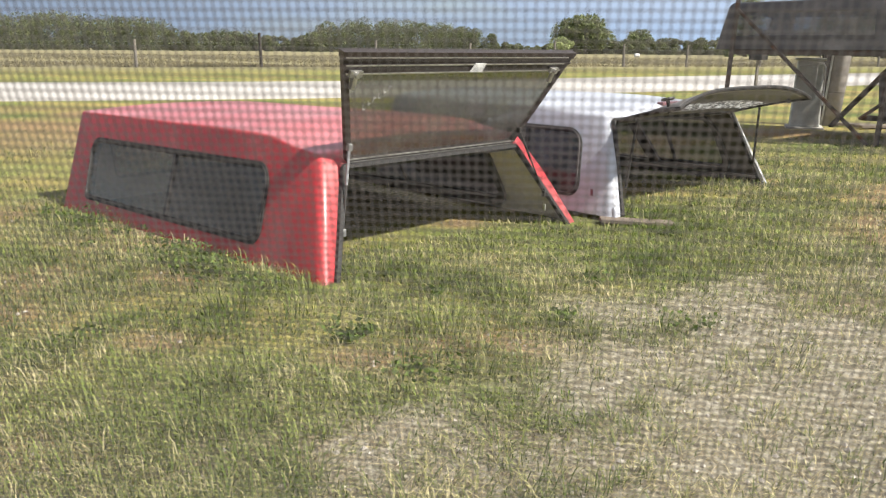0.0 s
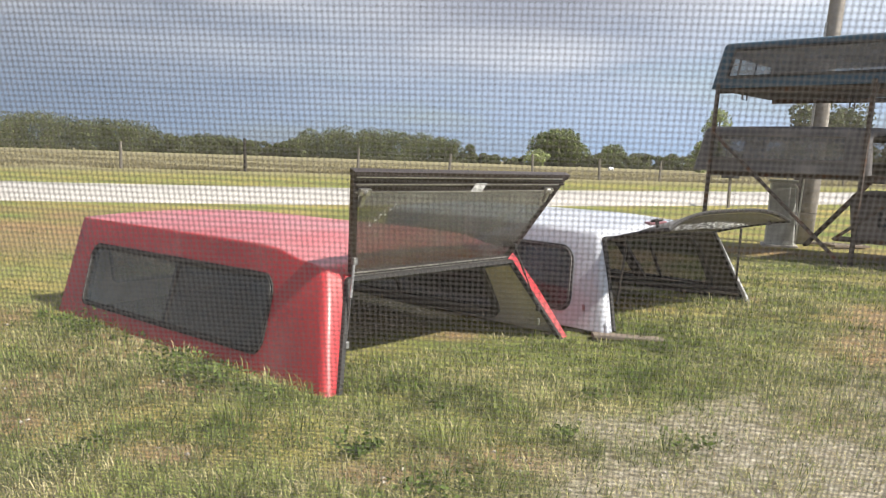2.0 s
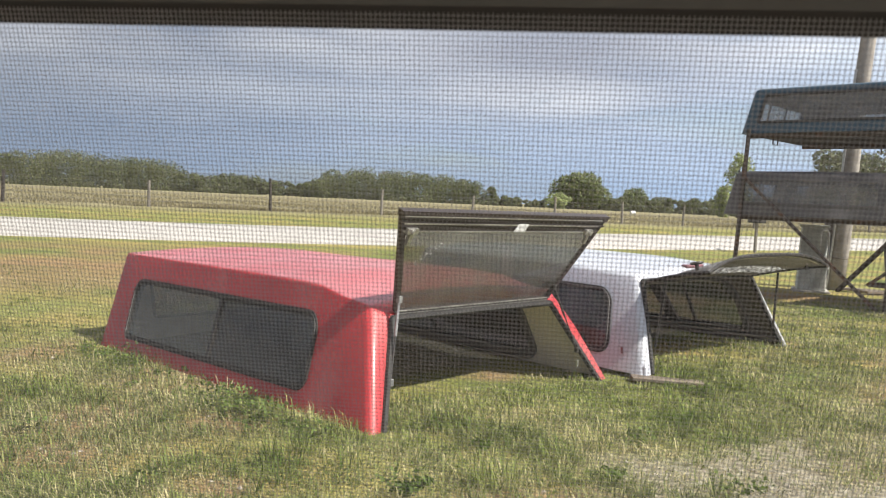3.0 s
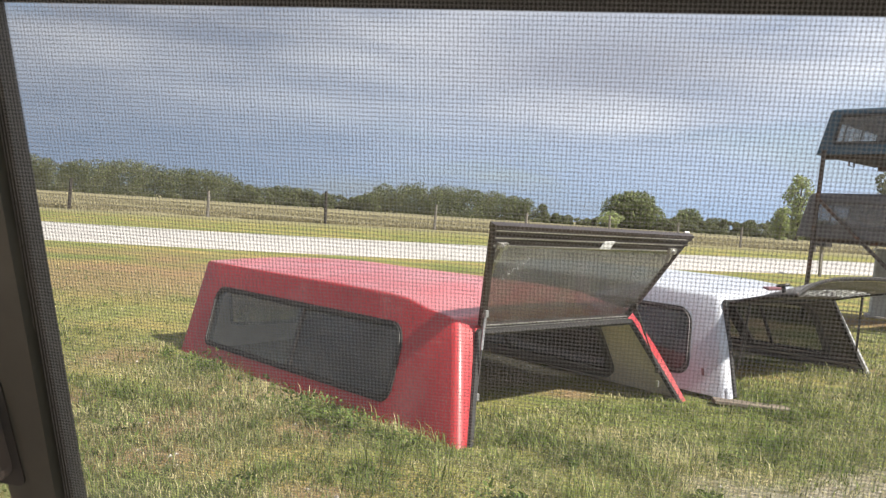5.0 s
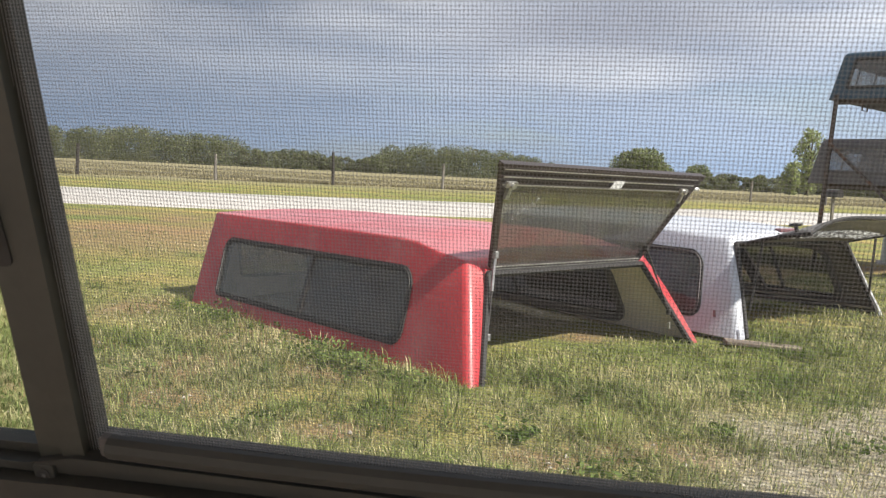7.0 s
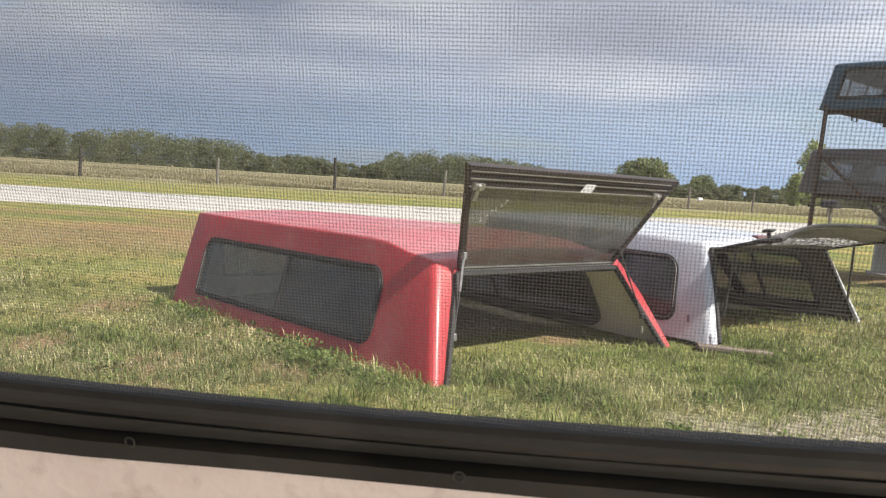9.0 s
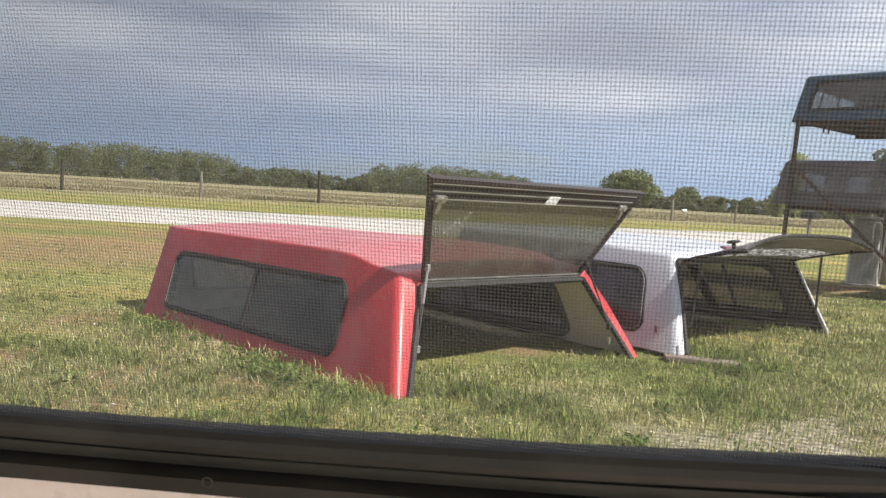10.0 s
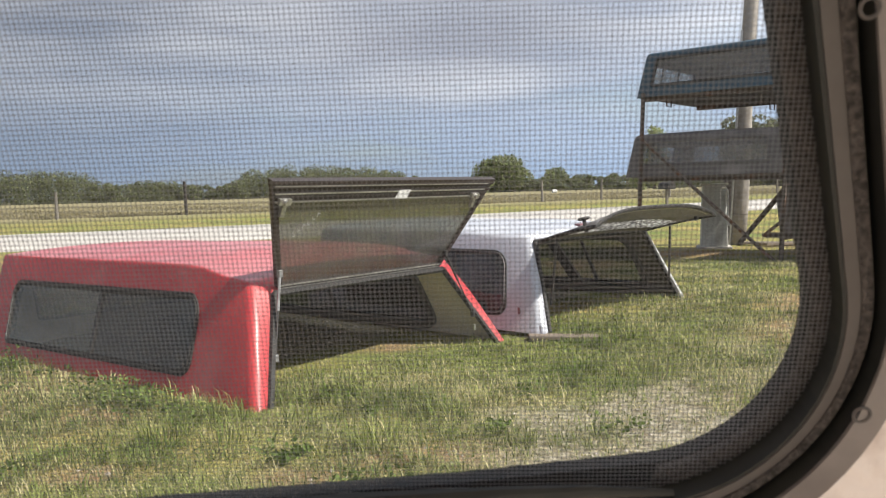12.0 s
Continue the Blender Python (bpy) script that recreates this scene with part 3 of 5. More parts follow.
def ground_material():
    m, nodes, links, bsdf = material("lawn_soil_and_dry_field")
    tc, att = nodes.new("ShaderNodeTexCoord"), nodes.new("ShaderNodeVertexColor")
    att.layer_name = "soil"
    sep = nodes.new("ShaderNodeSeparateColor")
    links.new(att.outputs["Color"], sep.inputs["Color"])

    def noise_at(scale, detail=6, stretch=None):
        n = nodes.new("ShaderNodeTexNoise")
        n.inputs["Scale"].default_value, n.inputs["Detail"].default_value = scale, detail
        src = tc.outputs["Object"]
        if stretch:
            mp = nodes.new("ShaderNodeMapping")
            mp.inputs["Scale"].default_value, mp.inputs["Rotation"].default_value = stretch
            links.new(src, mp.inputs["Vector"])
            src = mp.outputs["Vector"]
        links.new(src, n.inputs["Vector"])
        return n.outputs["Fac"]

    def ramp(fac, stops):
        r = nodes.new("ShaderNodeValToRGB")
        while len(r.color_ramp.elements) < len(stops):
            r.color_ramp.elements.new(0.5)
        for e, (p, c) in zip(r.color_ramp.elements, stops):
            e.position, e.color = p, (*c, 1)
        links.new(fac, r.inputs["Fac"])
        return r.outputs["Color"]

    def blend(fac, a, b, kind="MIX"):
        x = nodes.new("ShaderNodeMixRGB")
        x.blend_type = kind
        if isinstance(fac, float):
            x.inputs["Fac"].default_value = fac
        else:
            links.new(fac, x.inputs["Fac"])
        for s, v in (("Color1", a), ("Color2", b)):
            links.new(v, x.inputs[s])
        return x.outputs["Color"]

    fine = noise_at(55, 8)
    lawn = ramp(fine, [(0.32, (0.10, 0.095, 0.038)), (0.5, (0.215, 0.203, 0.088)), (0.68, (0.345, 0.315, 0.165))])
    big = ramp(noise_at(0.9, 5), [(0.38, (0.75, 0.9, 0.7)), (0.62, (1.15, 1.05, 0.95))])
    lawn = blend(1.0, lawn, big, "MULTIPLY")
    # mowing bands run along the road
    band = ramp(noise_at(1.0, 3, ((0.10, 0.85, 1.0), (0, 0, radians(-30)))), [(0.40, (0.74, 0.84, 0.70)), (0.60, (1.20, 1.10, 1.02))])
    lawn = blend(1.0, lawn, band, "MULTIPLY")
    soil = ramp(noise_at(30, 9), [(0.28, (0.115, 0.102, 0.072)), (0.5, (0.26, 0.238, 0.178)), (0.72, (0.46, 0.428, 0.348))])
    field = ramp(noise_at(3.0, 9, ((0.15, 1.0, 1.0), (0, 0, radians(-28)))), [(0.32, (0.14, 0.132, 0.066)), (0.5, (0.215, 0.193, 0.112)), (0.70, (0.30, 0.255, 0.16))])
    thatch = ramp(noise_at(42, 9), [(0.30, (0.13, 0.078, 0.040)), (0.5, (0.25, 0.158, 0.088)), (0.72, (0.40, 0.29, 0.175))])
    near = blend(sep.outputs["Red"], blend(sep.outputs["Blue"], lawn, thatch), soil)
    colour = blend(sep.outputs["Green"], near, field)
    links.new(colour, bsdf.inputs["Base Color"])
    bsdf.inputs["Roughness"].default_value = 0.95
    bsdf.inputs["Specular IOR Level"].default_value = 0.1
    b = nodes.new("ShaderNodeBump")
    b.inputs["Strength"].default_value, b.inputs["Distance"].default_value = 0.7, 0.02
    links.new(fine, b.inputs["Height"])
    links.new(b.outputs["Normal"], bsdf.inputs["Normal"])
    return m


xs = np.concatenate([-np.geomspace(1500, 8, 26), np.linspace(-7.5, 7.5, 121), np.geomspace(8, 1500, 26)])
ys = np.concatenate([-np.geomspace(900, 3, 14), np.linspace(-2.5, 10, 101), np.geomspace(10.4, 60, 46), np.geomspace(66, 2200, 16)])
GROUND = ground_material()
ground = part_mesh("ground", grid_mesh("ground", xs, ys), GROUND)
tagged(ground, "patchy mown lawn with bare gravelly soil and dry field", "ground", kind="structure")


def road_strip(name, o0, o1, lift, mat, label):
    x = np.concatenate([np.linspace(-260, -20, 30), np.linspace(-19, 16, 71), np.linspace(18, 420, 40)])
    y = road_y(x)
    dx, dy = np.gradient(x), np.gradient(y)
    n = np.stack([-dy, dx], 1) / np.hypot(dx, dy)[:, None]
    rows = []
    for k in range(5):
        o = o0 + (o1 - o0) * (0, 0.02, 0.5, 0.98, 1)[k]
        crown = (-0.075, -0.005, 0.02, -0.005, -0.075)[k]
        px, py = x + n[:, 0] * o, y + n[:, 1] * o
        rows.append(np.stack([px, py, height(px, py) + lift + crown], 1))
    verts = np.concatenate(rows)
    m = len(x)
    faces = [(k * m + i, k * m + i + 1, (k + 1) * m + i + 1, (k + 1) * m + i) for k in range(4) for i in range(m - 1)]
    ob = part_mesh(name, raw_mesh(name, verts, faces), mat, smooth=True)
    return tagged(ob, label, "road", kind="structure")


ROADMAT = surface("pale_chalky_road", (0.33, 0.312, 0.29), (0.44, 0.418, 0.39), 0.8, 0.9, 0, 0.3, 30, 0, (0.42, 0.40, 0.37), 0.35, dist=0.01)
road_strip("road", 0.0, 8.0, 0.05, ROADMAT, "pale sun-bleached country road")


# ------------------------------------------------------------ pickup caps
def cap_profile(hb, ht, zs, zc, r=0.09, shoulder=0.66):
    """Half section from the foot of the side over the shoulder to the middle of the roof."""
    pts = [(-hb + (hb - ht) * k / 5, zs * k / 5) for k in range(6)]
    d = Vector((hb - ht, zs)).normalized()
    p0, p2 = Vector((-ht, zs)), Vector((-ht + r * 1.25, zs + (zc - zs) * shoulder))
    p1 = p0 + d * (p2.y - p0.y) * 0.95
    for k in range(1, 7):
        t = k / 6
        q = p0 * (1 - t) ** 2 + p1 * 2 * t * (1 - t) + p2 * t * t
        pts.append((q.x, q.y))
    x2, z2 = pts[-1]
    for k in range(1, 7):
        t = k / 6
        pts.append((x2 * (1 - t), z2 + (zc - z2) * (1 - (1 - t) ** 2)))
    return pts + [(-x, z) for x, z in pts[-2::-1]]


class Cap:
    """The shell of a pickup cap: x across, y from the rear edge to the front, z up."""

    def __init__(self, hb, ht, zs, zc, length, rake=0.52, band=0.045, fillet=0.055, dip=0.10, front=0.16, foot=0.0, door=None, r=0.09, shoulder=0.66, rise=1.0, arch=0.0):
        self.r, self.shoulder = r, shoulder
        self.slope = (hb - ht) / zs
        self.rise, self.arch = rise, arch
        self.hb, self.ht, self.zs, self.zc, self.length = hb, ht, zs, zc, length
        self.rake, self.band, self.fillet, self.dip, self.front, self.foot = rake, band, fillet, dip, front, foot
        self.door = door
        self.p = self.section(0.0)

    def section(self, d):
        """The cross section, moved inwards by d."""
        hb = self.hb - 1.07 * d
        return cap_profile(hb, hb - self.slope * (self.zs - d), self.zs - d, self.zc - d, self.r, self.shoulder)

    def lift(self, y, z):
        """The roof falls a little towards the rear door."""
        s = float(smooth(0.05, self.rise, y))
        k = 1 - self.dip * (1 - s) * float(smooth(0.4, 1.0, z / self.zc))
        crown = min(max((z - self.zs) / (self.zc - self.zs), 0.0), 1.0)
        return z * k + self.arch * crown * float((1 - smooth(0.35 * self.length, self.length, y)) * smooth(0.0, 0.5, y))

    def at(self, x, y, z):
        t = max(0.0, 1 - y / (0.55 * self.length))
        yy = y + self.rake * z * t * t * (3 - 2 * t) + self.front * z * (1 - t) * y / self.length * 0.6
        return (x, yy, self.lift(y, z) + (self.foot if z < 0.001 else 0))

    def ring(self, d, y):
        return [self.at(x, y, z) for x, z in self.section(d)]

    def rim(self):
        """The edge of the rear opening: straight sides and a straight top."""
        if not self.door:
            return self.ring(self.fillet + self.band, 0.012)
        half, top, z1 = self.door
        n = len(self.p)
        m = (n - 1) // 2
        out = []
        for i in range(m + 1):
            if i <= 5:
                x, z = -half + (half - top) * i / 5 * 0.985, z1 * i / 5 * 0.985
            else:
                x, z = -top * (m - i) / (m - 6) if i > 6 else -top, z1
            out.append((x, 0.012 + self.rake * z * 0.97, z))
        return out + [(-x, y, z) for x, y, z in out[-2::-1]]

    def shell(self):
        f, rings = self.fillet, []
        rings.append(self.rim())
        rings.append(self.ring(f, 0.0))
        for k in range(1, 6):
            a = math.pi / 2 * k / 5
            rings.append(self.ring(f * (1 - math.sin(a)), f * (1 - math.cos(a))))
        for k in range(1, 15):
            rings.append(self.ring(0.0, f + (self.length - 2 * f) * k / 14))
        for k in range(1, 6):
            a = math.pi / 2 * k / 5
            rings.append(self.ring(f * (1 - math.cos(a)), self.length - f * (1 - math.sin(a))))
        n = len(self.p)
        verts = [v for r in rings for v in r]
        faces = [(i * n + k, i * n + k + 1, (i + 1) * n + k + 1, (i + 1) * n + k) for i in range(len(rings) - 1) for k in range(n - 1)]
        last = (len(rings) - 1) * n
        faces.append(tuple(last + k for k in range(n)))
        return raw_mesh("shell", verts, faces)

    def side(self, sign):
        """place(y, z, d) on the flat of a side; d is the way outwards."""
        slope = (self.hb - self.ht) / self.zs
        out = Vector((1, slope)).normalized()

        def place(y, z, d):
            x = self.hb - slope * z
            q = self.at(x, y, z)
            return (sign * (q[0] + out.x * d), q[1], q[2] + out.y * d)
        return place


def cap_thing(name, label, m, cap, paint, liner, windows, glass_mat, trim, group="", seal=True, panes=2, split=None, ring=None):
    top = thing(name, label, "truck cap", m, group)
    shell = part_mesh("shell", cap.shell(), [paint, liner], top, smooth=True)
    mod = shell.modifiers.new("wall", "SOLIDIFY")
    mod.thickness, mod.offset, mod.material_offset, mod.material_offset_rim, mod.use_even_offset = 0.014, -1, 1, 0, False
    bpy.context.view_layer.update()
    done = bpy.data.meshes.new_from_object(shell.evaluated_get(bpy.context.evaluated_depsgraph_get()))
    shell.modifiers.clear()
    shell.data = done
    cutters, outlines = [], []
    for sign, corners, radii in windows:
        poly = rounded(corners, radii)
        outlines.append((sign, corners, poly))
        bm = bmesh.new()
        plate(bm, inset(poly, 0.012), cap.side(sign), -0.10, 0.10)
        c = part("cutter", bm, None)
        c.parent = top
        cutters.append(c)
    if cutters:
        cut(shell, cutters)
        shell.data.polygons.foreach_set("use_smooth", [True] * len(shell.data.polygons))
    e = shell.modifiers.new("edges", "EDGE_SPLIT")
    e.split_angle = radians(32)
    for sign, corners, poly in outlines:
        bm = bmesh.new()
        place = cap.side(sign)
        ring_solid(bm, poly, inset(poly, 0.030), place, -0.016, 0.010)
        win = part("side_window", bm, ring or RUBBER, top, "black rubber-framed sliding side window" if ring is None else "dusty side window")
        ys_ = [c[0] for c in corners]
        zs_ = [c[1] for c in corners]
        inner = inset(poly, 0.026)
        cutline = split if split else (min(ys_) + max(ys_)) / 2
        for k in range(panes):
            half = [((min(y, cutline) if k == 0 else max(y, cutline)), z) for y, z in inner] if panes == 2 else inner
            bm = bmesh.new()
            plate(bm, half, place, -0.006 + 0.005 * k, -0.002 + 0.005 * k)
            bmesh.ops.dissolve_degenerate(bm, dist=1e-5, edges=bm.edges)
            part("pane", bm, glass_mat[k if sign < 0 else 2] if isinstance(glass_mat, tuple) else glass_mat, win)
        bm = bmesh.new()
        if panes == 2:
            z0, z1 = min(zs_) + 0.02, max(zs_) - 0.02
            plate(bm, [(cutline - 0.013 - 0.03, z0), (cutline + 0.013 - 0.03, z0), (cutline + 0.013, z1), (cutline - 0.013, z1)], place, -0.010, 0.008)
            part("divider", bm, BLACKMETAL, win)
        bm = bmesh.new()
        mid = inset(poly, 0.016)
        tube(bm, [place(y, z, 0.011) for y, z in mid], 0.0035, 5, True)
        part("trim_strip", bm, trim, win)
        bm = bmesh.new()
        ring_solid(bm, inset(poly, -0.028), inset(poly, 0.020), place, -0.040, -0.0165)
        part("inner_frame", bm, INNERFRAME, win, "dark grey inner clamp frame")
    if seal:
        bm = bmesh.new()
        tube(bm, [(x, y - 0.004, z) for x, y, z in cap.rim()], 0.018, 6)
        part("door_seal", bm, RUBBER, top, "black rubber seal round the rear opening")
    return top


def at_yaw(a, w_dir, centre, z):
    """Pose of a cap: a is its rear left foot, w_dir the angle of its rear edge, centre the half way along it."""
    r = radians(w_dir)
    return pose(a[0] + math.cos(r) * centre, a[1] + math.sin(r) * centre, z, 0, 0, w_dir)


# the red cap with its door raised
red_spec = Cap(1.00, 0.756, 0.61, 0.65, 2.79, rake=0.50, dip=0.09, front=0.39, fillet=0.042, door=(0.905, 0.655, 0.495), r=0.034, shoulder=0.30, rise=0.55, arch=0.035)
RED_POSE = at_yaw((-0.491, 3.6525), 54.3, 0.895, -0.01)
wins = [(s, [(0.499, 0.105), (2.466, 0.092), (2.518, 0.470), (0.412, 0.492)], [0.11, 0.06, 0.09, 0.085]) for s in (-1, 1)]
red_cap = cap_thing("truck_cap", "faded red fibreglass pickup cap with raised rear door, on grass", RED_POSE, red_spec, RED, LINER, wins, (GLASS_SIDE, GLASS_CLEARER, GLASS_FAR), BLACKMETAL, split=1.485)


def door_frame(hinge_y, hinge_z, tip_y, tip_z):
    """place(x, s, d) on a raised door: s from the hinge outwards, d towards the outer face."""
    v = Vector((0, tip_y - hinge_y, tip_z - hinge_z))
    size = v.length
    v.normalize()
    out = Vector((0, v.z, -v.y))

    def place(x, s, d):
        q = Vector((0, hinge_y, hinge_z)) + v * s + out * d
        return (x, q.y, q.z)
    return place, size


place, size = door_frame(0.272, 0.515, 0.035, 1.03)
outer = rounded([(-0.625, 0.0), (0.645, 0.0), (0.90, size), (-0.83, size)], [0.03, 0.03, 0.02, 0.02], 4)
glass_edge = rounded([(-0.60, 0.022), (0.622, 0.022), (0.842, size - 0.095), (-0.765, size - 0.095)], [0.03, 0.03, 0.02, 0.02], 4)
bm = bmesh.new()
ring_solid(bm, outer, glass_edge, place, -0.010, 0.014)
door = part("rear_door", bm, BRONZE, red_cap, "raised bronze-framed tinted glass rear door")
bm = bmesh.new()
plate(bm, inset(glass_edge, -0.006), place, 0.0, 0.004)
part("door_glass", bm, GLASS_LID, door, "dusty grey tinted glass")
for s0, s1, d0, d1 in ((size - 0.022, size + 0.012, -0.020, 0.020), (size - 0.060, size - 0.048, -0.017, -0.010)):
    bm = bmesh.new()
    w0 = 0.625 + (0.83 - 0.625) * s0 / size
    plate(bm, [(-w0, s0), (w0 + 0.068, s0), (w0 + 0.082, s1), (-w0 - 0.01, s1)], place, d0, d1)
    part("rail", bm, BRONZE, door)
for s0, wide, deep in ((size - 0.017, 0.005, -0.0232), (size - 0.056, 0.006, -0.0205), (size - 0.099, 0.006, -0.0165), (0.017, 0.006, -0.0165), (0.004, 0.004, -0.0165)):
    bm = bmesh.new()
    w0 = 0.615 + (0.83 - 0.625) * s0 / size
    plate(bm, [(-w0, s0), (w0 + 0.02, s0), (w0 + 0.02, s0 + wide), (-w0, s0 + wide)], place, deep, deep + 0.006)
    part("bright_trim", bm, ALU, door, "thin bright aluminium trim")
bm = bmesh.new()
plate(bm, [(0.02, size - 0.092), (0.115, size - 0.092), (0.130, size - 0.044), (0.045, size - 0.044)], place, -0.0235, -0.0208)
part("sticker", bm, LABEL, door, "white paper sticker")
bm = bmesh.new()
for k in range(6):
    x0, s0 = -0.615 + 0.026 * k, 0.295 + 0.019 * k
    for dx, ds, a, n in ((0.0, 0.0, 1.75 + 0.2 * math.sin(k * 2.1), 0.030), (0.009, -0.013 + 0.010 * (k % 3), 0.25, 0.014)):
        c, sn = math.cos(a) * n / 2, math.sin(a) * n / 2
        x, s = x0 + dx, s0 + ds
        plate(bm, [(x - c, s - sn), (x + c, s + sn), (x + c - 0.0025, s + sn + 0.0025), (x - c - 0.0025, s - sn + 0.0025)], place, -0.0035, -0.0015)
part("paint_mark", bm, PAINTMARK, door, "white hand-painted scrawl on the glass")
for sx in (-1, 1):
    bm = bmesh.new()
    x0 = sx * 0.735
    for a, b in (((x0 - 0.035, size - 0.105), (x0 + 0.035, size - 0.075)), ((x0 - 0.012, size - 0.165), (x0 + 0.012, size - 0.095))):
        plate(bm, [(a[0], a[1]), (b[0], a[1]), (b[0], b[1]), (a[0], b[1])], place, -0.030, -0.012)
    tube(bm, [place(x0, size - 0.09, -0.012), place(x0, size - 0.09, -0.045)], 0.014, 8)
    part("latch", bm, ALU, door, "metal corner latch")
    bm = bmesh.new()
    high = place(sx * 0.645, 0.095, -0.02)
    lowv, highv = Vector((sx * 0.775, 0.115, 0.215)), Vector(high)
    mid = lowv.lerp(highv, 0.55)
    tube(bm, [mid, highv], 0.0072, 7)
    strut = part("gas_strut", bm, WIRE if sx < 0 else BLACKMETAL, red_cap, "slim gas strut holding the door up")
    bm = bmesh.new()
    tube(bm, [lowv, mid], 0.0045, 6)
    part("rod", bm, BLACKMETAL, strut)
    for q in (lowv, highv):
        bm = bmesh.new()
        box(bm, q.x - 0.012, q.x + 0.012, q.y - 0.012, q.y + 0.012, q.z - 0.018, q.z + 0.018, bevel=0.004)
        part("bracket", bm, WIRE if sx < 0 else BLACKMETAL, strut)
bm = bmesh.new()
box(bm, 0.755, 0.767, 0.09, 0.108, 0.115, 0.155, bevel=0.003)
part("striker", bm, ALU, red_cap, "small metal striker plate")

# the white cap with its smoked door swung out
white_spec = Cap(1.02, 0.78, 0.60, 0.665, 2.30, rake=0.40, dip=0.05, band=0.03, fillet=0.05, door=(0.925, 0.755, 0.555))
WHITE_POSE = at_yaw((0.849, 5.19), 51.6, 0.965, 0.055)
wins = [(s, [(0.27, 0.085), (1.86, 0.075), (1.89, 0.50), (0.22, 0.51)], 0.10) for s in (-1, 1)]
white_cap = cap_thing("truck_cap", "white fibreglass pickup cap with smoked door swung out", WHITE_POSE, white_spec, WHITE, LINER_DARK, wins, (GLASS_DARK, GLASS_DARK, GLASS_FAR), GREY, split=0.79)
bm = bmesh.new()
box(bm, 0.975, 1.035, 0.10, 2.20, -0.052, -0.030, bevel=0.004)
part("bottom_flange", bm, WHITE, white_cap, "pale moulded flange along the foot of the side")
LIDTILT = radians(13.0)
hinge, LIDLEN = Vector((0, 0.215, 0.535)), 0.54


def white_lid(x, s, d):
    """Bowed door: s outwards from the hinge, d to the outer face."""
    u = s / LIDLEN
    bow = (0.022 + 0.083 * u) * (1 - min(abs(x / 0.90), 1) ** 3.5)
    q = hinge + Vector((0, -math.cos(LIDTILT), math.sin(LIDTILT))) * s + Vector((0, math.sin(LIDTILT), math.cos(LIDTILT))) * (bow + d)
    return (x, q.y, q.z)


def lid_grid(x0, s0, s1, d0, d1, grow=0.08, n=20, m=9):
    top = [[white_lid((-1 + 2 * i / n) * (x0 + grow * (s0 + (s1 - s0) * j / m) / LIDLEN), s0 + (s1 - s0) * j / m, d) for i in range(n + 1)] for d in (d0, d1) for j in range(m + 1)]
    bm_ = bmesh.new()
    v = [[bm_.verts.new(p) for p in row] for row in top]
    k = m + 1
    for j in range(m):
        for i in range(n):
            bm_.faces.new((v[j][i], v[j][i + 1], v[j + 1][i + 1], v[j + 1][i]))
            bm_.faces.new((v[k + j][i], v[k + j + 1][i], v[k + j + 1][i + 1], v[k + j][i + 1]))
    rim = [(v[j][0], v[j + 1][0], v[k + j + 1][0], v[k + j][0]) for j in range(m)] + [(v[j][n], v[k + j][n], v[k + j + 1][n], v[j + 1][n]) for j in range(m)]
    rim += [(v[0][i], v[k][i], v[k][i + 1], v[0][i + 1]) for i in range(n)] + [(v[m][i], v[m][i + 1], v[k + m][i + 1], v[k + m][i]) for i in range(n)]
    for f in rim:
        bm_.faces.new(f)
    return bm_


lid = part("rear_door", lid_grid(0.735, 0.27, LIDLEN, 0.0, 0.012, 0.145), LIDGREY, white_cap, "dusty smoked glass rear door, swung out", True)
edge = [(-0.735 - 0.145 * j / 8, LIDLEN * j / 8) for j in range(9)] + [(-0.88 + 1.76 * i / 24, LIDLEN) for i in range(1, 25)] + [(0.88 - 0.145 * j / 8, LIDLEN * (1 - j / 8)) for j in range(1, 9)]
bm = bmesh.new()
tube(bm, [white_lid(x, s, 0.002) for x, s in edge], 0.013, 6)
part("door_edge", bm, RUBBER, lid, "black rubber edge")
bm = bmesh.new()
tube(bm, [white_lid(x, LIDLEN - 0.03, -0.006) for x in np.linspace(-0.80, 0.80, 20)], 0.004, 5)
part("trim_strip", bm, ALU, lid)
for sx in (-1, 1):
    bm = bmesh.new()
    tube(bm, [white_lid(sx * 0.80, 0.42, -0.03), white_lid(sx * 0.80, 0.42, 0.05)], 0.012, 8)
    tube(bm, [white_lid(sx * 0.80, 0.42, 0.045), white_lid(sx * 0.80, 0.42, 0.052), white_lid(sx * 0.80, 0.42, 0.062)], [0.030, 0.042, 0.036], 12)
    part("handle", bm, BLACKMETAL, lid, "black mushroom-shaped latch handle")
bm = bmesh.new()
box(bm, -0.12, 0.12, 0.27, 0.32, 0.62, 0.645, bevel=0.008)
part("brake_light", bm, REDLENS, white_cap, "dark red centre brake light")
for sx in (-1, 1):
    bm = bmesh.new()
    tube(bm, [(sx * 0.84, 0.05, 0.16), white_lid(sx * 0.80, 0.20, -0.01)], 0.009, 6)
    part("gas_strut", bm, BLACKMETAL, white_cap, "black gas strut")
    bm = bmesh.new()
    box(bm, sx * 0.985 - 0.024, sx * 0.985 + 0.024, -0.004, 0.05, -0.01, 0.06, bevel=0.014)
    for vert in bm.verts:
        vert.co.x -= sx * 0.35 * max(vert.co.z, 0)
        vert.co.y += 0.35 * max(vert.co.z, 0)
    part("foot_block", bm, WHITE, white_cap)
part("hinge_band", lid_grid(0.735, 0.0, 0.085, 0.0, 0.010, 0.145), LINER_DARK, lid, "dark band along the hinge", True)
bm = bmesh.new()
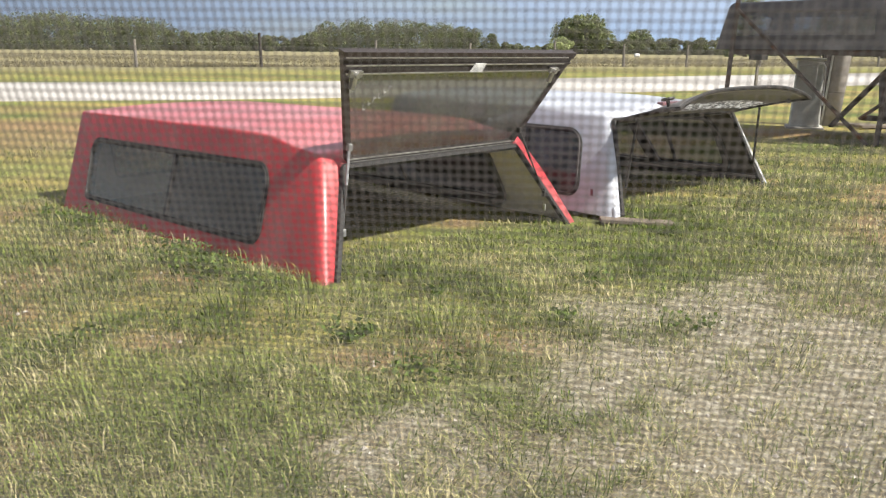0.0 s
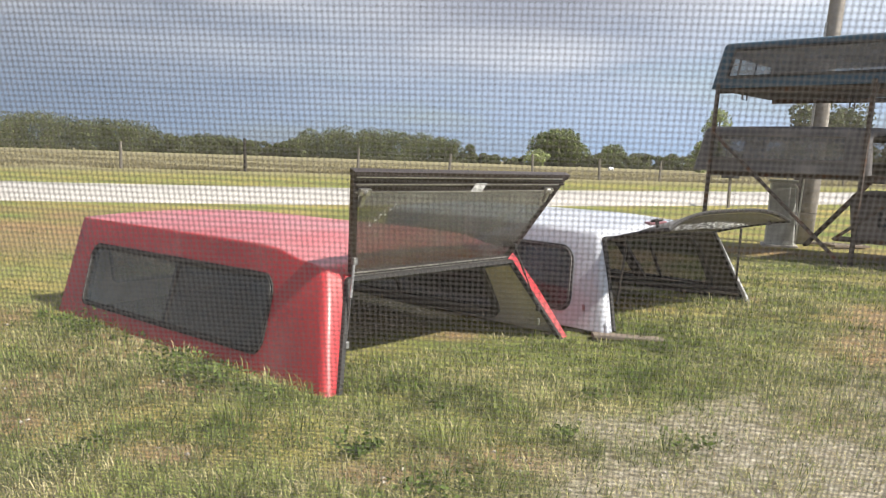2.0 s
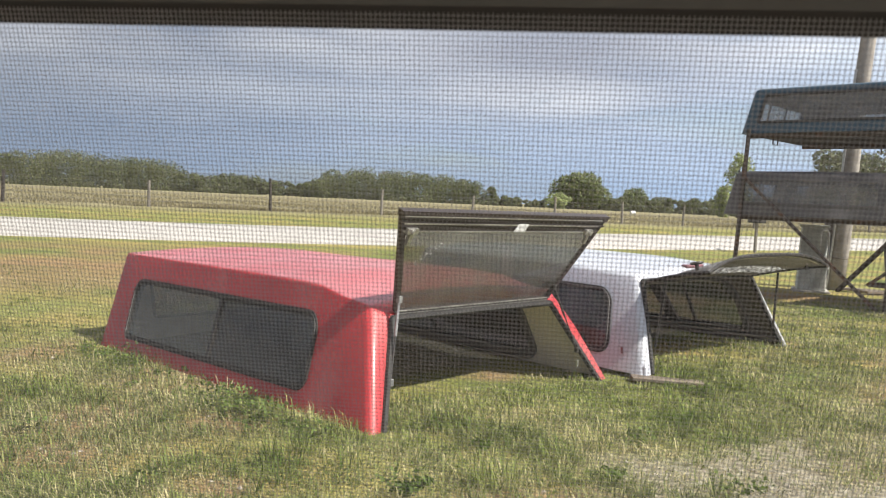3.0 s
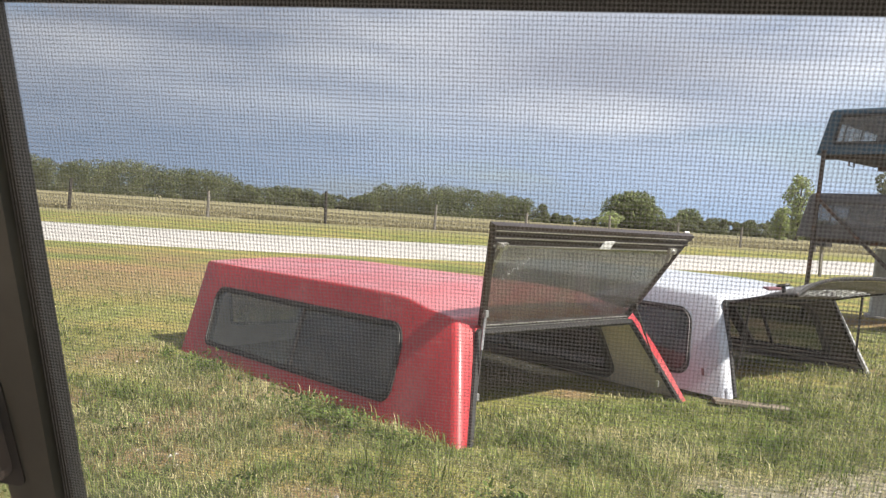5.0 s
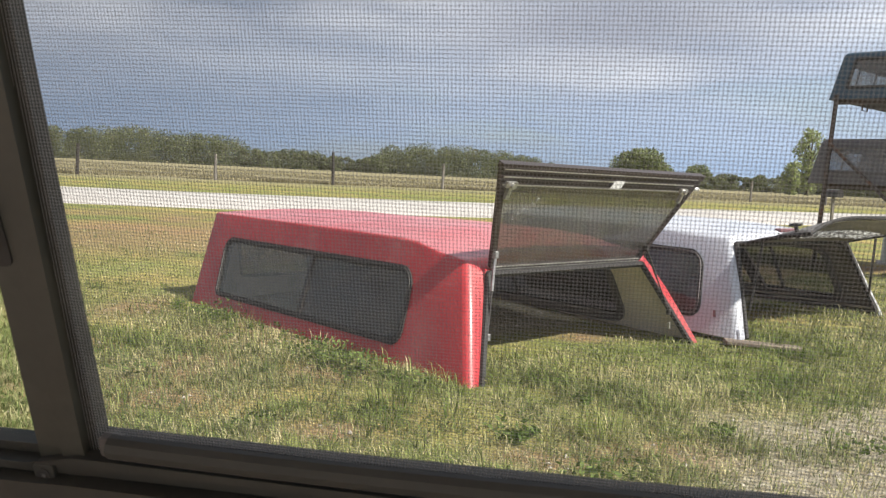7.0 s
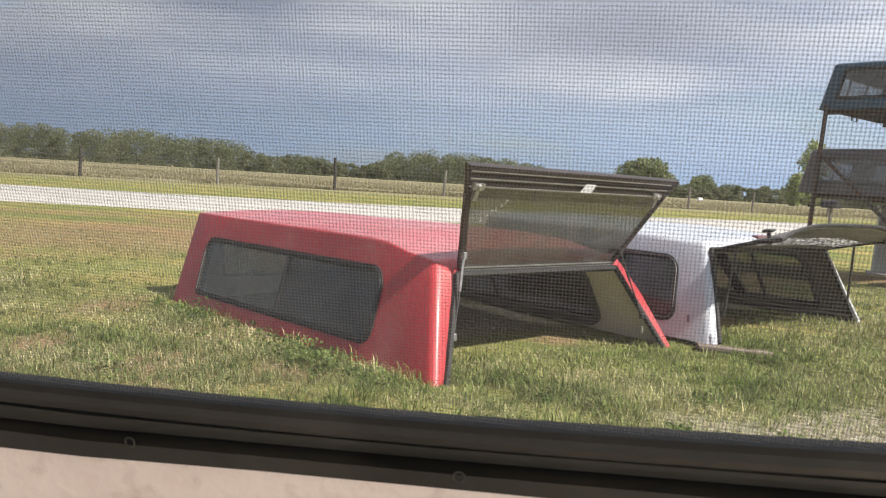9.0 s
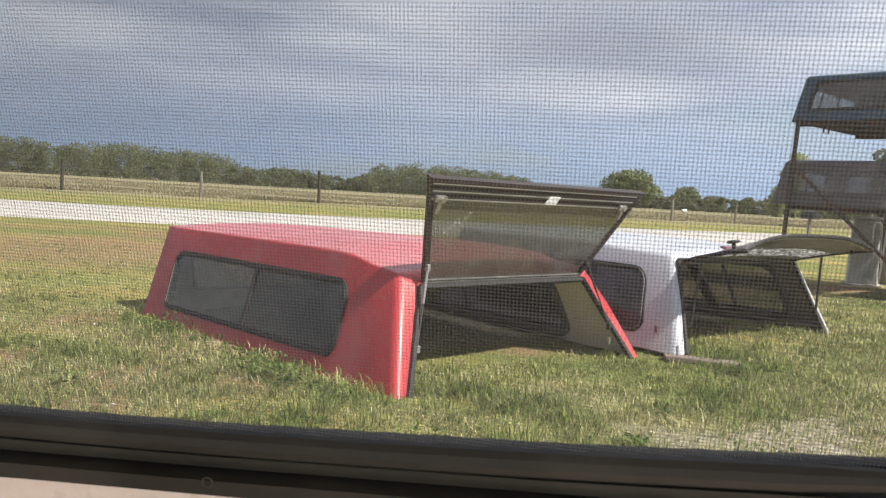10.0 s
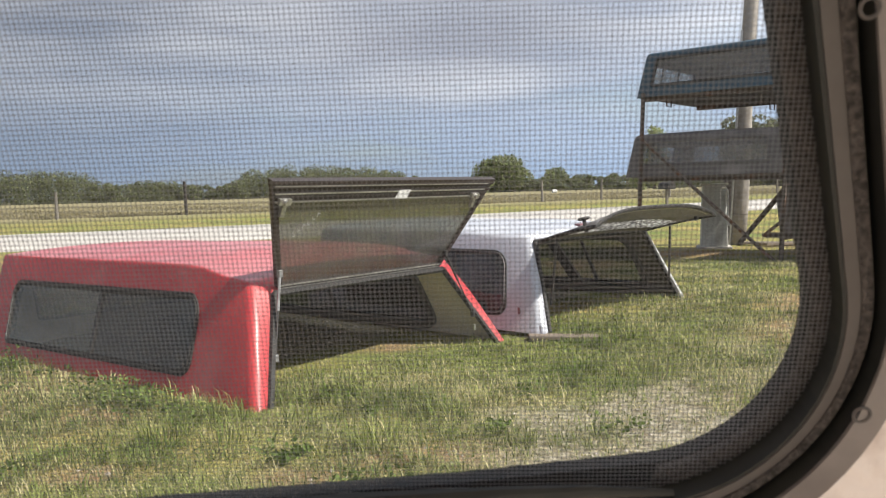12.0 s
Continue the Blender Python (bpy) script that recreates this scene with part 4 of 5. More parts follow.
plate(bm, [(0.90, 0.10), (1.01, 0.10), (1.20, 0.53), (1.09, 0.53)], white_spec.side(1), -0.045, -0.020)
part("inner_post", bm, BLACKMETAL, white_cap, "dark post between the far windows")
bm = bmesh.new()
plate(bm, [(-0.70, 0.525), (0.70, 0.525), (0.60, 0.56), (-0.60, 0.56)], lambda u, v, d: (u, 0.26 + d, v), 0.0, 0.012)
part("header_panel", bm, LINER_DARK, white_cap, "dark panel above the rear opening")
bm = bmesh.new()
box(bm, 0.950, 0.985, 0.06, 2.2, 0.040, 0.054, bevel=0.004)
part("inner_rail", bm, ALU, white_cap, "pale rail along the foot of the inner wall")
strip = lid_grid(0.735, 0.085, 0.27, 0.001, 0.007, 0.145)
part("dusty_sparkle_strip", strip, SPECKLE, lid, "dusty strip along the glass edge, its sun sparkle painted as white flecks", True)
bm = bmesh.new()
tube(bm, [(0.955, 0.012, 0.03), (0.80, 0.23, 0.52)], 0.018, 6)
part("pillar_trim", bm, ALU, white_cap, "scuffed bright pillar edge")
bm = bmesh.new()
pl = white_spec.side(-1)
plate(bm, [(0.15, 0.105), (0.168, 0.105), (0.168, 0.145), (0.15, 0.145)], pl, 0.002, 0.005)
part("badge", bm, REDLENS, white_cap, "tiny red badge")

# plank under the rear corner of the white cap
plank = thing("plank", "weathered wooden plank lying in the grass", "plank", pose(0.95, 5.14, 0.04, 0, 2, 4))
bm = bmesh.new()
box(bm, -0.22, 0.22, -0.055, 0.055, -0.012, 0.012, bevel=0.005)
part("board", bm, PLANKWOOD, plank)


# ------------------------------------------------------------ storage rack with caps
RX, RY = Vector((0.80, -0.60, 0)), Vector((0.60, 0.80, 0))
R0 = Vector((2.50, 10.93, 0.04))


def rk(u, v, h):
    """A point of the rack: u along its front, v back from it, h up; it leans a little."""
    return R0 + RX * (u + 0.045 * h) + RY * v + Vector((0, 0, h))


rack = thing("storage_rack", "brown rusty steel storage rack holding truck caps", "rack")
for v in (-0.15, 1.75):
    for u in ((0.07, 1.86, 3.3) if v < 0 else (2.4, 3.3)):
        bm = bmesh.new()
        bar(bm, rk(u, v, -0.02), rk(u, v, 2.09), 0.036 if u < 1 else 0.06, 0.040, RX)
        part("post", bm, RUST, rack)
for h in (0.30, 1.00, 2.02):
    for v in (0.0, 1.75):
        bm = bmesh.new()
        bar(bm, rk(1.62 if h < 0.5 else 0.0, v, h), rk(3.4, v, h - (0.0 if v == 0 else 0.03)), 0.05, 0.06)
        part("beam", bm, RUST, rack)
    for u in (1.83, 3.3):
        bm = bmesh.new()
        bar(bm, rk(u, 0, h - 0.03), rk(u, 1.75, h - 0.05), 0.05, 0.05)
        part("cross_beam", bm, RUST, rack)
for a, b in (((0.09, -0.20, 1.50), (1.81, -0.20, 0.0)), ((0.95, 1.0, 0.10), (1.9, 0.0, 0.95)), ((1.66, -0.20, 0.30), (3.2, -0.20, 1.6))):
    bm = bmesh.new()
    bar(bm, rk(*a), rk(*b), 0.055, 0.03)
    part("brace", bm, RUST, rack)
for u, v in ((0.30, 0.05), (1.05, 1.7)):
    bm = bmesh.new()
    tube(bm, [rk(u, v, 2.06), rk(u, v, 1.92), rk(u + 0.06, v, 1.90), rk(u + 0.06, v, 2.03)], 0.010, 6)
    part("hook", bm, RUST, rack)


def rack_pose(u, v, h):
    """Caps lie along the rack with their closed front end at its near corner; a long side faces out."""
    p = rk(u, v, h)
    return Matrix(((RY.x, -RX.x, 0, p.x), (RY.y, -RX.y, 0, p.y), (0, 0, 1, p.z), (0, 0, 0, 1)))


def end_window(top, cap, x0, x1, z0, z1, panes, glass_mat):
    """A window of several panes in the closed front end of a cap."""
    ye = cap.length
    lean = (cap.at(0, ye, z1)[1] - cap.at(0, ye, z0)[1]) / (z1 - z0)

    def place(u, v, d):
        return (u, cap.at(0, ye, z0)[1] + lean * (v - z0) + d, v)
    outline = rounded([(x0, z0), (x1, z0), (x1, z1), (x0, z1)], 0.035, 4)
    shell = [o for o in top.children if o.name.startswith("shell")][0]
    split = shell.modifiers[0].split_angle
    shell.modifiers.clear()
    bm_ = bmesh.new()
    plate(bm_, inset(outline, 0.008), place, -0.12, 0.12)
    c_ = part("cutter", bm_, None)
    c_.parent = top
    cut(shell, [c_])
    shell.modifiers.new("edges", "EDGE_SPLIT").split_angle = split
    bm_ = bmesh.new()
    ring_solid(bm_, outline, inset(outline, 0.022), place, -0.020, 0.008)
    win = part("front_window", bm_, BLACKMETAL, top)
    for k in range(panes):
        a, b = x0 + 0.02 + (x1 - x0 - 0.04) * k / panes, x0 + 0.02 + (x1 - x0 - 0.04) * (k + 1) / panes
        bm_ = bmesh.new()
        plate(bm_, [(a, z0 + 0.018), (b, z0 + 0.018), (b, z1 - 0.018), (a, z1 - 0.018)], place, -0.008, -0.004)
        part("pane", bm_, glass_mat, win)
        if k:
            bm_ = bmesh.new()
            plate(bm_, [(a - 0.012, z0 + 0.015), (a + 0.012, z0 + 0.015), (a + 0.012, z1 - 0.015), (a - 0.012, z1 - 0.015)], place, -0.014, 0.004)
            part("divider", bm_, BLACKMETAL, win)


end_window(red_cap, red_spec, -0.60, 0.60, 0.15, 0.47, 2, GLASS_DARK)
GROUP = "caps on the rack"
spec = Cap(0.93, 0.84, 0.53, 0.59, 2.85, rake=0.10, dip=0.03, front=-0.32)
wins = [(-1, [(0.20, 0.12), (2.68, 0.12), (2.68, 0.49), (0.20, 0.49)], 0.04), (1, [(0.25, 0.16), (2.30, 0.16), (2.20, 0.42), (0.25, 0.42)], 0.05)]
teal = cap_thing("truck_cap", "weathered dark teal pickup cap on the top of the rack", rack_pose(2.78, 0.84, 2.045), spec, TEAL, LINER_DARK, wins, GLASS_RACK, GREY, GROUP, seal=False, panes=1)
end_window(teal, spec, -0.79, 0.77, 0.13, 0.45, 3, GLASS_RACK)
spec = Cap(0.90, 0.82, 0.50, 0.58, 2.12, rake=0.10, dip=0.03, front=-0.32)
wins = [(s, [(0.25, 0.13), (1.97, 0.13), (1.97, 0.46), (0.25, 0.46)], 0.05) for s in (-1, 1)]
grey = cap_thing("truck_cap", "dusty dark grey pickup cap on the middle of the rack", rack_pose(1.93, 0.80, 1.03), spec, GREY, LINER_DARK, wins, GLASS_DUSTY, GREY, GROUP, seal=False, panes=1, ring=GREY)
end_window(grey, spec, -0.56, 0.52, 0.15, 0.44, 2, GLASS_RACK)
spec = Cap(0.88, 0.80, 0.49, 0.57, 1.9, rake=0.05, dip=0.03, front=0.06)
wins = [(s, [(0.25, 0.08), (1.80, 0.08), (1.80, 0.44), (0.25, 0.44)], 0.05) for s in (-1, 1)]
cap_thing("truck_cap", "dark brown pickup cap with bright window trim on the rack", rack_pose(4.0, 0.92, 1.03), spec, TAUPE, LINER_DARK, wins, GLASS_SIDE, ALU, GROUP, seal=False)
spec = Cap(0.86, 0.72, 0.42, 0.52, 2.2, rake=0.1, dip=0.03, front=0.35)
wins = [(s, [(0.30, 0.10), (1.9, 0.10), (1.9, 0.36), (0.34, 0.36)], 0.05) for s in (-1, 1)]
cap_thing("truck_cap", "faded taupe pickup cap on the lowest tier of the rack", rack_pose(3.95, 0.93, 0.33), spec, TAUPE, LINER_DARK, wins, GLASS_SIDE, BLACKMETAL, GROUP, seal=False)

# utility pole and cabinet behind the rack
pole = thing("utility_pole", "weathered wooden utility pole, leaning slightly", "pole", pose(4.28, 12.55, 0.0, 0, 3.2, 0))
bm = bmesh.new()
tube(bm, [(0.01 * math.sin(k * 1.3), 0.01 * math.cos(k * 2.1), -0.05 + k * 0.75) for k in range(13)], [0.118 - 0.003 * k for k in range(13)], 16)
part("shaft", bm, POLEWOOD, pole, smooth=True)
bm = bmesh.new()
tube(bm, [(-0.135, -0.05, 0.0), (-0.13, -0.05, 1.6), (-0.125, -0.05, 3.2)], 0.018, 8)
part("conduit", bm, ALU, pole, "pale metal conduit strapped to the pole")
# a dark strip stands in for the cabinet's shaded right side
bm = bmesh.new()
box(bm, -0.26, -0.15, -0.07, -0.01, -0.02, 1.03, bevel=0.008)
part("cabinet_shade_strip", bm, DARKWOOD, pole, "dark strip standing in for the shaded side of the cabinet")
for h in (0.5, 1.4, 2.4):
    bm = bmesh.new()
    tube(bm, [(0.119 * math.cos(a), 0.119 * math.sin(a), h) for a in np.linspace(0, 2 * math.pi, 20, endpoint=False)], 0.006, 5, True)
    part("strap", bm, RUST, pole)
cab = thing("utility_cabinet", "pale grey steel utility cabinet beside the pole", "cabinet", pose(3.78, 12.0, 0.06, 0, 0, -12) @ Matrix.Diagonal((0.74, 0.85, 1, 1)))
bm = bmesh.new()
box(bm, -0.23, 0.23, -0.18, 0.22, 0.0, 0.88, bevel=0.03)
for vert in bm.verts:
    k = 1.10 - 0.16 * vert.co.z / 0.88
    vert.co.x, vert.co.y = vert.co.x * k, vert.co.y * k
part("body", bm, BOXPAINT, cab)
bm = bmesh.new()
box(bm, -0.19, 0.19, -0.196, -0.182, 0.06, 0.80, bevel=0.006)
dr = part("door", bm, BOXPAINT, cab)
bm = bmesh.new()
box(bm, 0.12, 0.15, -0.215, -0.196, 0.40, 0.50, bevel=0.004)
part("handle", bm, ALU, dr)
bm = bmesh.new()
box(bm, -0.25, 0.25, -0.20, 0.24, 0.875, 0.91, bevel=0.012)
part("lid", bm, BOXPAINT, cab)
bm = bmesh.new()
box(bm, -0.32, 0.32, -0.28, 0.30, -0.08, 0.01, bevel=0.015)
part("plinth", bm, CONCRETE, cab)
bm = bmesh.new()
tube(bm, [(0.10, -0.235, 0.50), (0.10, -0.225, 0.80), (0.13, -0.22, 0.84), (0.20, -0.22, 0.84), (0.235, -0.22, 0.80), (0.25, -0.235, 0.30)], 0.014, 7)
part("conduit", bm, LABEL, cab, "white bent conduit on the cabinet's front")

# boards lying by the pole
for px, py, a, ln in ((4.75, 12.1, 24, 0.62), (4.55, 12.3, -8, 0.5)):
    b_ = thing("plank", "pale weathered board lying near the pole", "plank", pose(px, py, 0.075, 1, 1, a), "boards by the pole")
    bm = bmesh.new()
    box(bm, -ln / 2, ln / 2, -0.08, 0.08, -0.018, 0.018, bevel=0.005)
    part("board", bm, PLANKWOOD, b_)

# mailbox by the road
box_ = thing("mailbox", "dark mailbox on a pale post beside the road", "mailbox", pose(5.66, 23.4, -0.02, 0, 0, 30))
bm = bmesh.new()
bar(bm, (0, 0, -0.1), (0, 0, 0.86), 0.06, 0.06, (0, 1, 0))
part("post", bm, POSTWOOD, box_)
bm = bmesh.new()
outline = [(-0.10, 0.86), (0.10, 0.86), (0.10, 0.97)] + [(0.10 * math.cos(a), 0.97 + 0.10 * math.sin(a)) for a in np.linspace(0.3, math.pi - 0.3, 7)] + [(-0.10, 0.97)]
plate(bm, outline, lambda u, v, d: (u, d, v), -0.24, 0.24)
part("body", bm, BLACKMETAL, box_)
bm = bmesh.new()
box(bm, 0.102, 0.110, -0.15, -0.12, 0.95, 1.10)
part("flag", bm, REDLENS, box_)

# a white wrapped bale far out in the field
bale = thing("hay_bale", "white wrapped hay bale far out in the field", "bale", pose(*[0.35 + math.sin(radians(5.1)) * 150, math.cos(radians(5.1)) * 150], 0.0, 0, 0, 20))
bm = bmesh.new()
tube(bm, [(-0.44, 0, 0.34), (-0.38, 0, 0.34), (0.38, 0, 0.34), (0.44, 0, 0.34)], [0.27, 0.34, 0.34, 0.27], 14)
part("wrap", bm, LABEL, bale)


# ------------------------------------------------------------ fence
FENCE = 53.5                      # how far the fence stands straight ahead of the window


def fence_at(az):
    """Where the line of the fence meets a compass angle from the camper's window."""
    t = math.tan(radians(az))
    y = FENCE / (1 - 0.63 * t)
    return (0.27 + t * y, y)


fence = thing("fence", "wire fence on weathered wooden posts along the field", "fence")
spots = []
for k, az in enumerate((-46, -36.2, -27.7, -19.85, -12.25, -5.9, -0.15, 4.4, 8.4, 12.9, 16.4, 19.6, 22.6, 25.4)):
    x, y = fence_at(az)
    h = 1.48 + 0.10 * math.sin(k * 2.3) + (0.26 if k == 3 else 0)
    lean = 0.05 * math.sin(k * 1.7)
    g = float(height(np.array(x), np.array(y)))
    bm = bmesh.new()
    r = 0.082 + 0.015 * math.sin(k * 3.1)
    tube(bm, [(x, y, g - 0.1), (x + lean * 0.4, y, g + h * 0.5), (x + lean, y, g + h)], [r * 1.08, r, r * 0.93], 9)
    part("post", bm, DARKWOOD if k in (1, 3) else POSTWOOD, fence, "dark creosoted post" if k in (1, 3) else "")
    spots.append((x, y, g, h))
for f in (0.22, 0.42, 0.62, 0.80, 0.94):
    bm = bmesh.new()
    pts = []
    for (x, y, g, h), (x2, y2) in zip(spots, (p[:2] for p in spots[1:])):
        for q in (0, 0.5):
            pts.append((x + (x2 - x) * q, y + (y2 - y) * q - 0.09, g + (1.36 * f) - (0.02 if q else 0)))
    tube(bm, pts, 0.003, 4)
    part("wire", bm, WIRE, fence)


# ------------------------------------------------------------ trees
def leaf_cloud(rng, centre, radii, count, size):
    """Small bent leaf clumps spread over an uneven blob; returns verts (n,4,3)."""
    d = rng.normal(size=(count, 3))
    d /= np.linalg.norm(d, axis=1)[:, None]
    r = rng.uniform(0.45, 1.0, count) ** 0.5
    p = np.array(centre) + d * r[:, None] * np.array(radii)
    a = rng.normal(size=(count, 3))
    a /= np.linalg.norm(a, axis=1)[:, None]
    b = np.cross(a, d + 0.3 * rng.normal(size=(count, 3)))
    b /= np.linalg.norm(b, axis=1)[:, None]
    s = size * rng.uniform(0.5, 1.3, count)[:, None]
    return np.stack([p - a * s, p + b * s * 0.55, p + a * s, p - b * s * 0.55], 1)


def quads_mesh(name, q):
    n = len(q)
    mesh = bpy.data.meshes.new(name)
    mesh.vertices.add(n * 4)
    mesh.vertices.foreach_set("co", q.reshape(-1).astype(np.float32))
    mesh.loops.add(n * 4)
    mesh.loops.foreach_set("vertex_index", np.arange(n * 4, dtype=np.int32))
    mesh.polygons.add(n)
    mesh.polygons.foreach_set("loop_start", np.arange(n, dtype=np.int32) * 4)
    mesh.update()
    return mesh


def tree_parts(seed, h, spread, clumps, leaves, size, low=0.18, slim=1.0):
    rng = np.random.RandomState(seed)
    bm_ = bmesh.new()
    trunk = [(0.05 * h * 0.1 * rng.normal(), 0.05 * h * 0.1 * rng.normal(), h * 0.72 * k / 6) for k in range(7)]
    tube(bm_, trunk, [0.035 * h * (1 - 0.13 * k) for k in range(7)], 8)
    q = []
    for c in range(clumps):
        f = low + (0.98 - low) * (c + 0.5) / clumps
        wide = spread * (math.sin(min(f / 0.55, 1.0) * math.pi / 2) if f < 0.55 else math.sqrt(max(0.02, 1 - ((f - 0.55) / 0.47) ** 2)))
        a = c * 2.4 + rng.uniform(-0.5, 0.5)
        rad = wide * rng.uniform(0.35, 0.75)
        cx, cy, cz = math.cos(a) * rad, math.sin(a) * rad, f * h * rng.uniform(0.94, 1.03)
        tube(bm_, [(trunk[3][0], trunk[3][1], min(cz * 0.55, h * 0.66)), (cx * 0.6, cy * 0.6, cz * 0.85), (cx, cy, cz)], [0.012 * h, 0.007 * h, 0.003 * h], 5)
        rr = spread * rng.uniform(0.30, 0.46)
        q.append(leaf_cloud(rng, (cx, cy, cz), (rr, rr, rr * 0.72 * slim), leaves, size))
    return bm_, np.concatenate(q)


def polar(az, d, eye=(0.3, 0.05)):
    return eye[0] + math.sin(radians(az)) * d, eye[1] + math.cos(radians(az)) * d


FAR = 2.3                         # the trees stand well beyond the fenced field


def tree(label, az, d, h, spread, seed, mat, clumps=26, leaves=170, size=0.16, low=0.12, slim=1.0):
    d, h, spread, size = d * FAR, (h - 1.05) * FAR + 1.05, spread * FAR, size * FAR
    x, y = polar(az, d)
    t = thing("tree", label, "tree", pose(x, y, -0.05))
    bm_, q = tree_parts(seed, h, spread, clumps, leaves, size, low, slim)
    part("trunk", bm_, BARK, t)
    part_mesh("crown", quads_mesh("crown", q), mat, t)
    return t


tree("round dark green broadleaf tree by the field", 1.55, 112, 4.95, 4.1, 11, LEAF, 34, 230, 0.22, 0.06)
tree("small dark green broadleaf tree by the field", 5.1, 135, 3.9, 2.6, 12, LEAF, 20, 160, 0.2, 0.05)
tree("tall light green young tree by the field", 11.9, 86, 6.8, 1.5, 13, LEAF_LIGHT, 26, 100, 0.15, 0.10, 1.5)
tree("slim light green sapling beside the tall tree", 10.9, 84, 3.6, 1.1, 14, LEAF_LIGHT, 14, 120, 0.15, 0.05, 1.3)
tree("bushy light green tree behind the rack", 17.6, 80, 6.9, 2.8, 15, LEAF_DULL, 28, 200, 0.18, 0.10)
tree("bushy light green tree behind the rack", 19.6, 84, 6.7, 3.0, 16, LEAF_DULL, 28, 200, 0.18, 0.10)
tree("bushy green tree far along the road", 23.5, 95, 7.4, 3.4, 17, LEAF, 26, 180, 0.2, 0.08)
tree("low green bush at the edge of the field", 0.0, 104, 2.4, 1.8, 18, LEAF_LIGHT, 12, 140, 0.17, 0.05)

# the far wood: a long belt whose height rises and falls
rng = np.random.RandomState(5)
belt = []
profile = [(-60, 4.6), (-38, 4.6), (-36, 4.2), (-33.5, 4.9), (-31, 4.6), (-28, 4.4), (-26.2, 3.9), (-25, 2.6), (-22.5, 3.1), (-20, 2.5), (-17.2, 2.5), (-16, 3.8), (-14, 4.7), (-11.5, 4.5), (-9.5, 4.7), (-7.5, 4.0), (-5.5, 3.6), (-4.5, 2.0), (-2.5, 1.6), (-1, 1.8), (3.2, 2.0), (4.2, 2.4), (5.5, 2.5), (7.0, 2.6), (8.5, 2.3), (10.0, 2.7), (13.5, 3.2), (18, 4.2), (26, 4.6), (40, 5.0), (60, 5.0)]
az = -60.0
while az < 60:
    hh = float(np.interp(az, [p[0] for p in profile], [p[1] for p in profile]))
    for row in range(2):
        d = (rng.uniform(112, 122) + row * 9) * FAR
        x, y = polar(az + rng.uniform(-0.3, 0.3), d)
        h = (hh * d / (112 * FAR) * rng.uniform(0.84, 1.08) - 1.05) * FAR + 1.05
        for c in range(5):
            f = (c + 0.6) / 5
            rad = h * rng.uniform(0.20, 0.34)
            belt.append(leaf_cloud(rng, (x + rng.normal() * 1.2, y + rng.normal() * 1.4, max(h * f - rad * 0.35, 0.3)), (rad * 1.15, rad, rad * 0.8), 220, 0.30))
    az += 0.47
wood = part_mesh("far_wood", quads_mesh("far_wood", np.concatenate(belt)), LEAF_FAR)
tagged(wood, "long belt of green trees and bushes behind the field", "woods", kind="stuff")


# ------------------------------------------------------------ grass
def blades(rng, x, y, h, wide, lean=0.5):
    """Bent blades, each of two quads; returns verts (n, 6, 3)."""
    n = len(x)
    z = height(x, y) - 0.004
    a = rng.uniform(0, 2 * np.pi, n)
    b = a + rng.uniform(0.9, 2.2, n)
    l = h * lean * rng.uniform(0.2, 1.3, n)
    dx, dy = np.cos(a) * wide / 2, np.sin(a) * wide / 2
    lx, ly = np.cos(b) * l, np.sin(b) * l
    v = np.empty((n, 5, 3))
    for k, (f, s, g) in enumerate(((0, 1, 0), (0, -1, 0), (0.55, 0.85, 0.35), (0.55, -0.85, 0.35), (1.0, 0.0, 1.0))):
        v[:, k, 0] = x + dx * s + lx * g
        v[:, k, 1] = y + dy * s + ly * g
        v[:, k, 2] = z + h * f * np.sqrt(np.clip(1 - (lean * 0.45 * g) ** 2, 0.3, 1))
    return v


def blades_mesh(name, v):
    n = len(v)
    mesh = bpy.data.meshes.new(name)
    mesh.vertices.add(n * 5)
    mesh.vertices.foreach_set("co", v.reshape(-1).astype(np.float32))
    idx = (np.arange(n, dtype=np.int32)[:, None] * 5 + np.array([0, 1, 3, 2, 2, 3, 4], dtype=np.int32)[None]).ravel()
    mesh.loops.add(n * 7)
    mesh.loops.foreach_set("vertex_index", idx)
    mesh.polygons.add(n * 2)
    mesh.polygons.foreach_set("loop_start", (np.arange(n, dtype=np.int32)[:, None] * 7 + np.array([0, 4], dtype=np.int32)[None]).ravel())
    mesh.update()
    return mesh


rng = np.random.RandomState(21)


def scatter(n, y0, y1, half, keep):
    """Points in a fan in front of the window, denser near it."""
    y = y0 + (y1 - y0) * rng.uniform(0, 1, n) ** 1.45
    x = 0.2 - 0.10 * y + rng.uniform(-1, 1, n) * (0.5 + half * y)
    k = keep(x, y) > rng.uniform(0, 1, n)
    return x[k], y[k]


def tuft(x, y):
    return np.clip(0.5 + 0.6 * wobble(x, y, 3.1, 31) + 0.35 * wobble(x, y, 9.0, 32), 0, 1)


def outside_caps(x, y):
    """Little grass grows deep inside the caps."""
    ok = np.ones_like(x)
    for m, spec_ in ((RED_POSE, red_spec), (WHITE_POSE, white_spec)):
        inv = np.array(m.inverted())
        lx = inv[0, 0] * x + inv[0, 1] * y + inv[0, 3]
        ly = inv[1, 0] * x + inv[1, 1] * y + inv[1, 3]
        ok *= np.where((abs(lx) < spec_.hb - 0.02) & (ly > 0.35) & (ly < spec_.length), 0.12, 1.0)
        ok *= np.where((abs(abs(lx) - 0.93) < 0.09) & (abs(ly) < 0.10), 0.15, 1.0)
        ok *= np.where((abs(abs(lx) - spec_.hb) < 0.035) & (ly > 0) & (ly < spec_.length), 0.0, 1.0)
    return ok


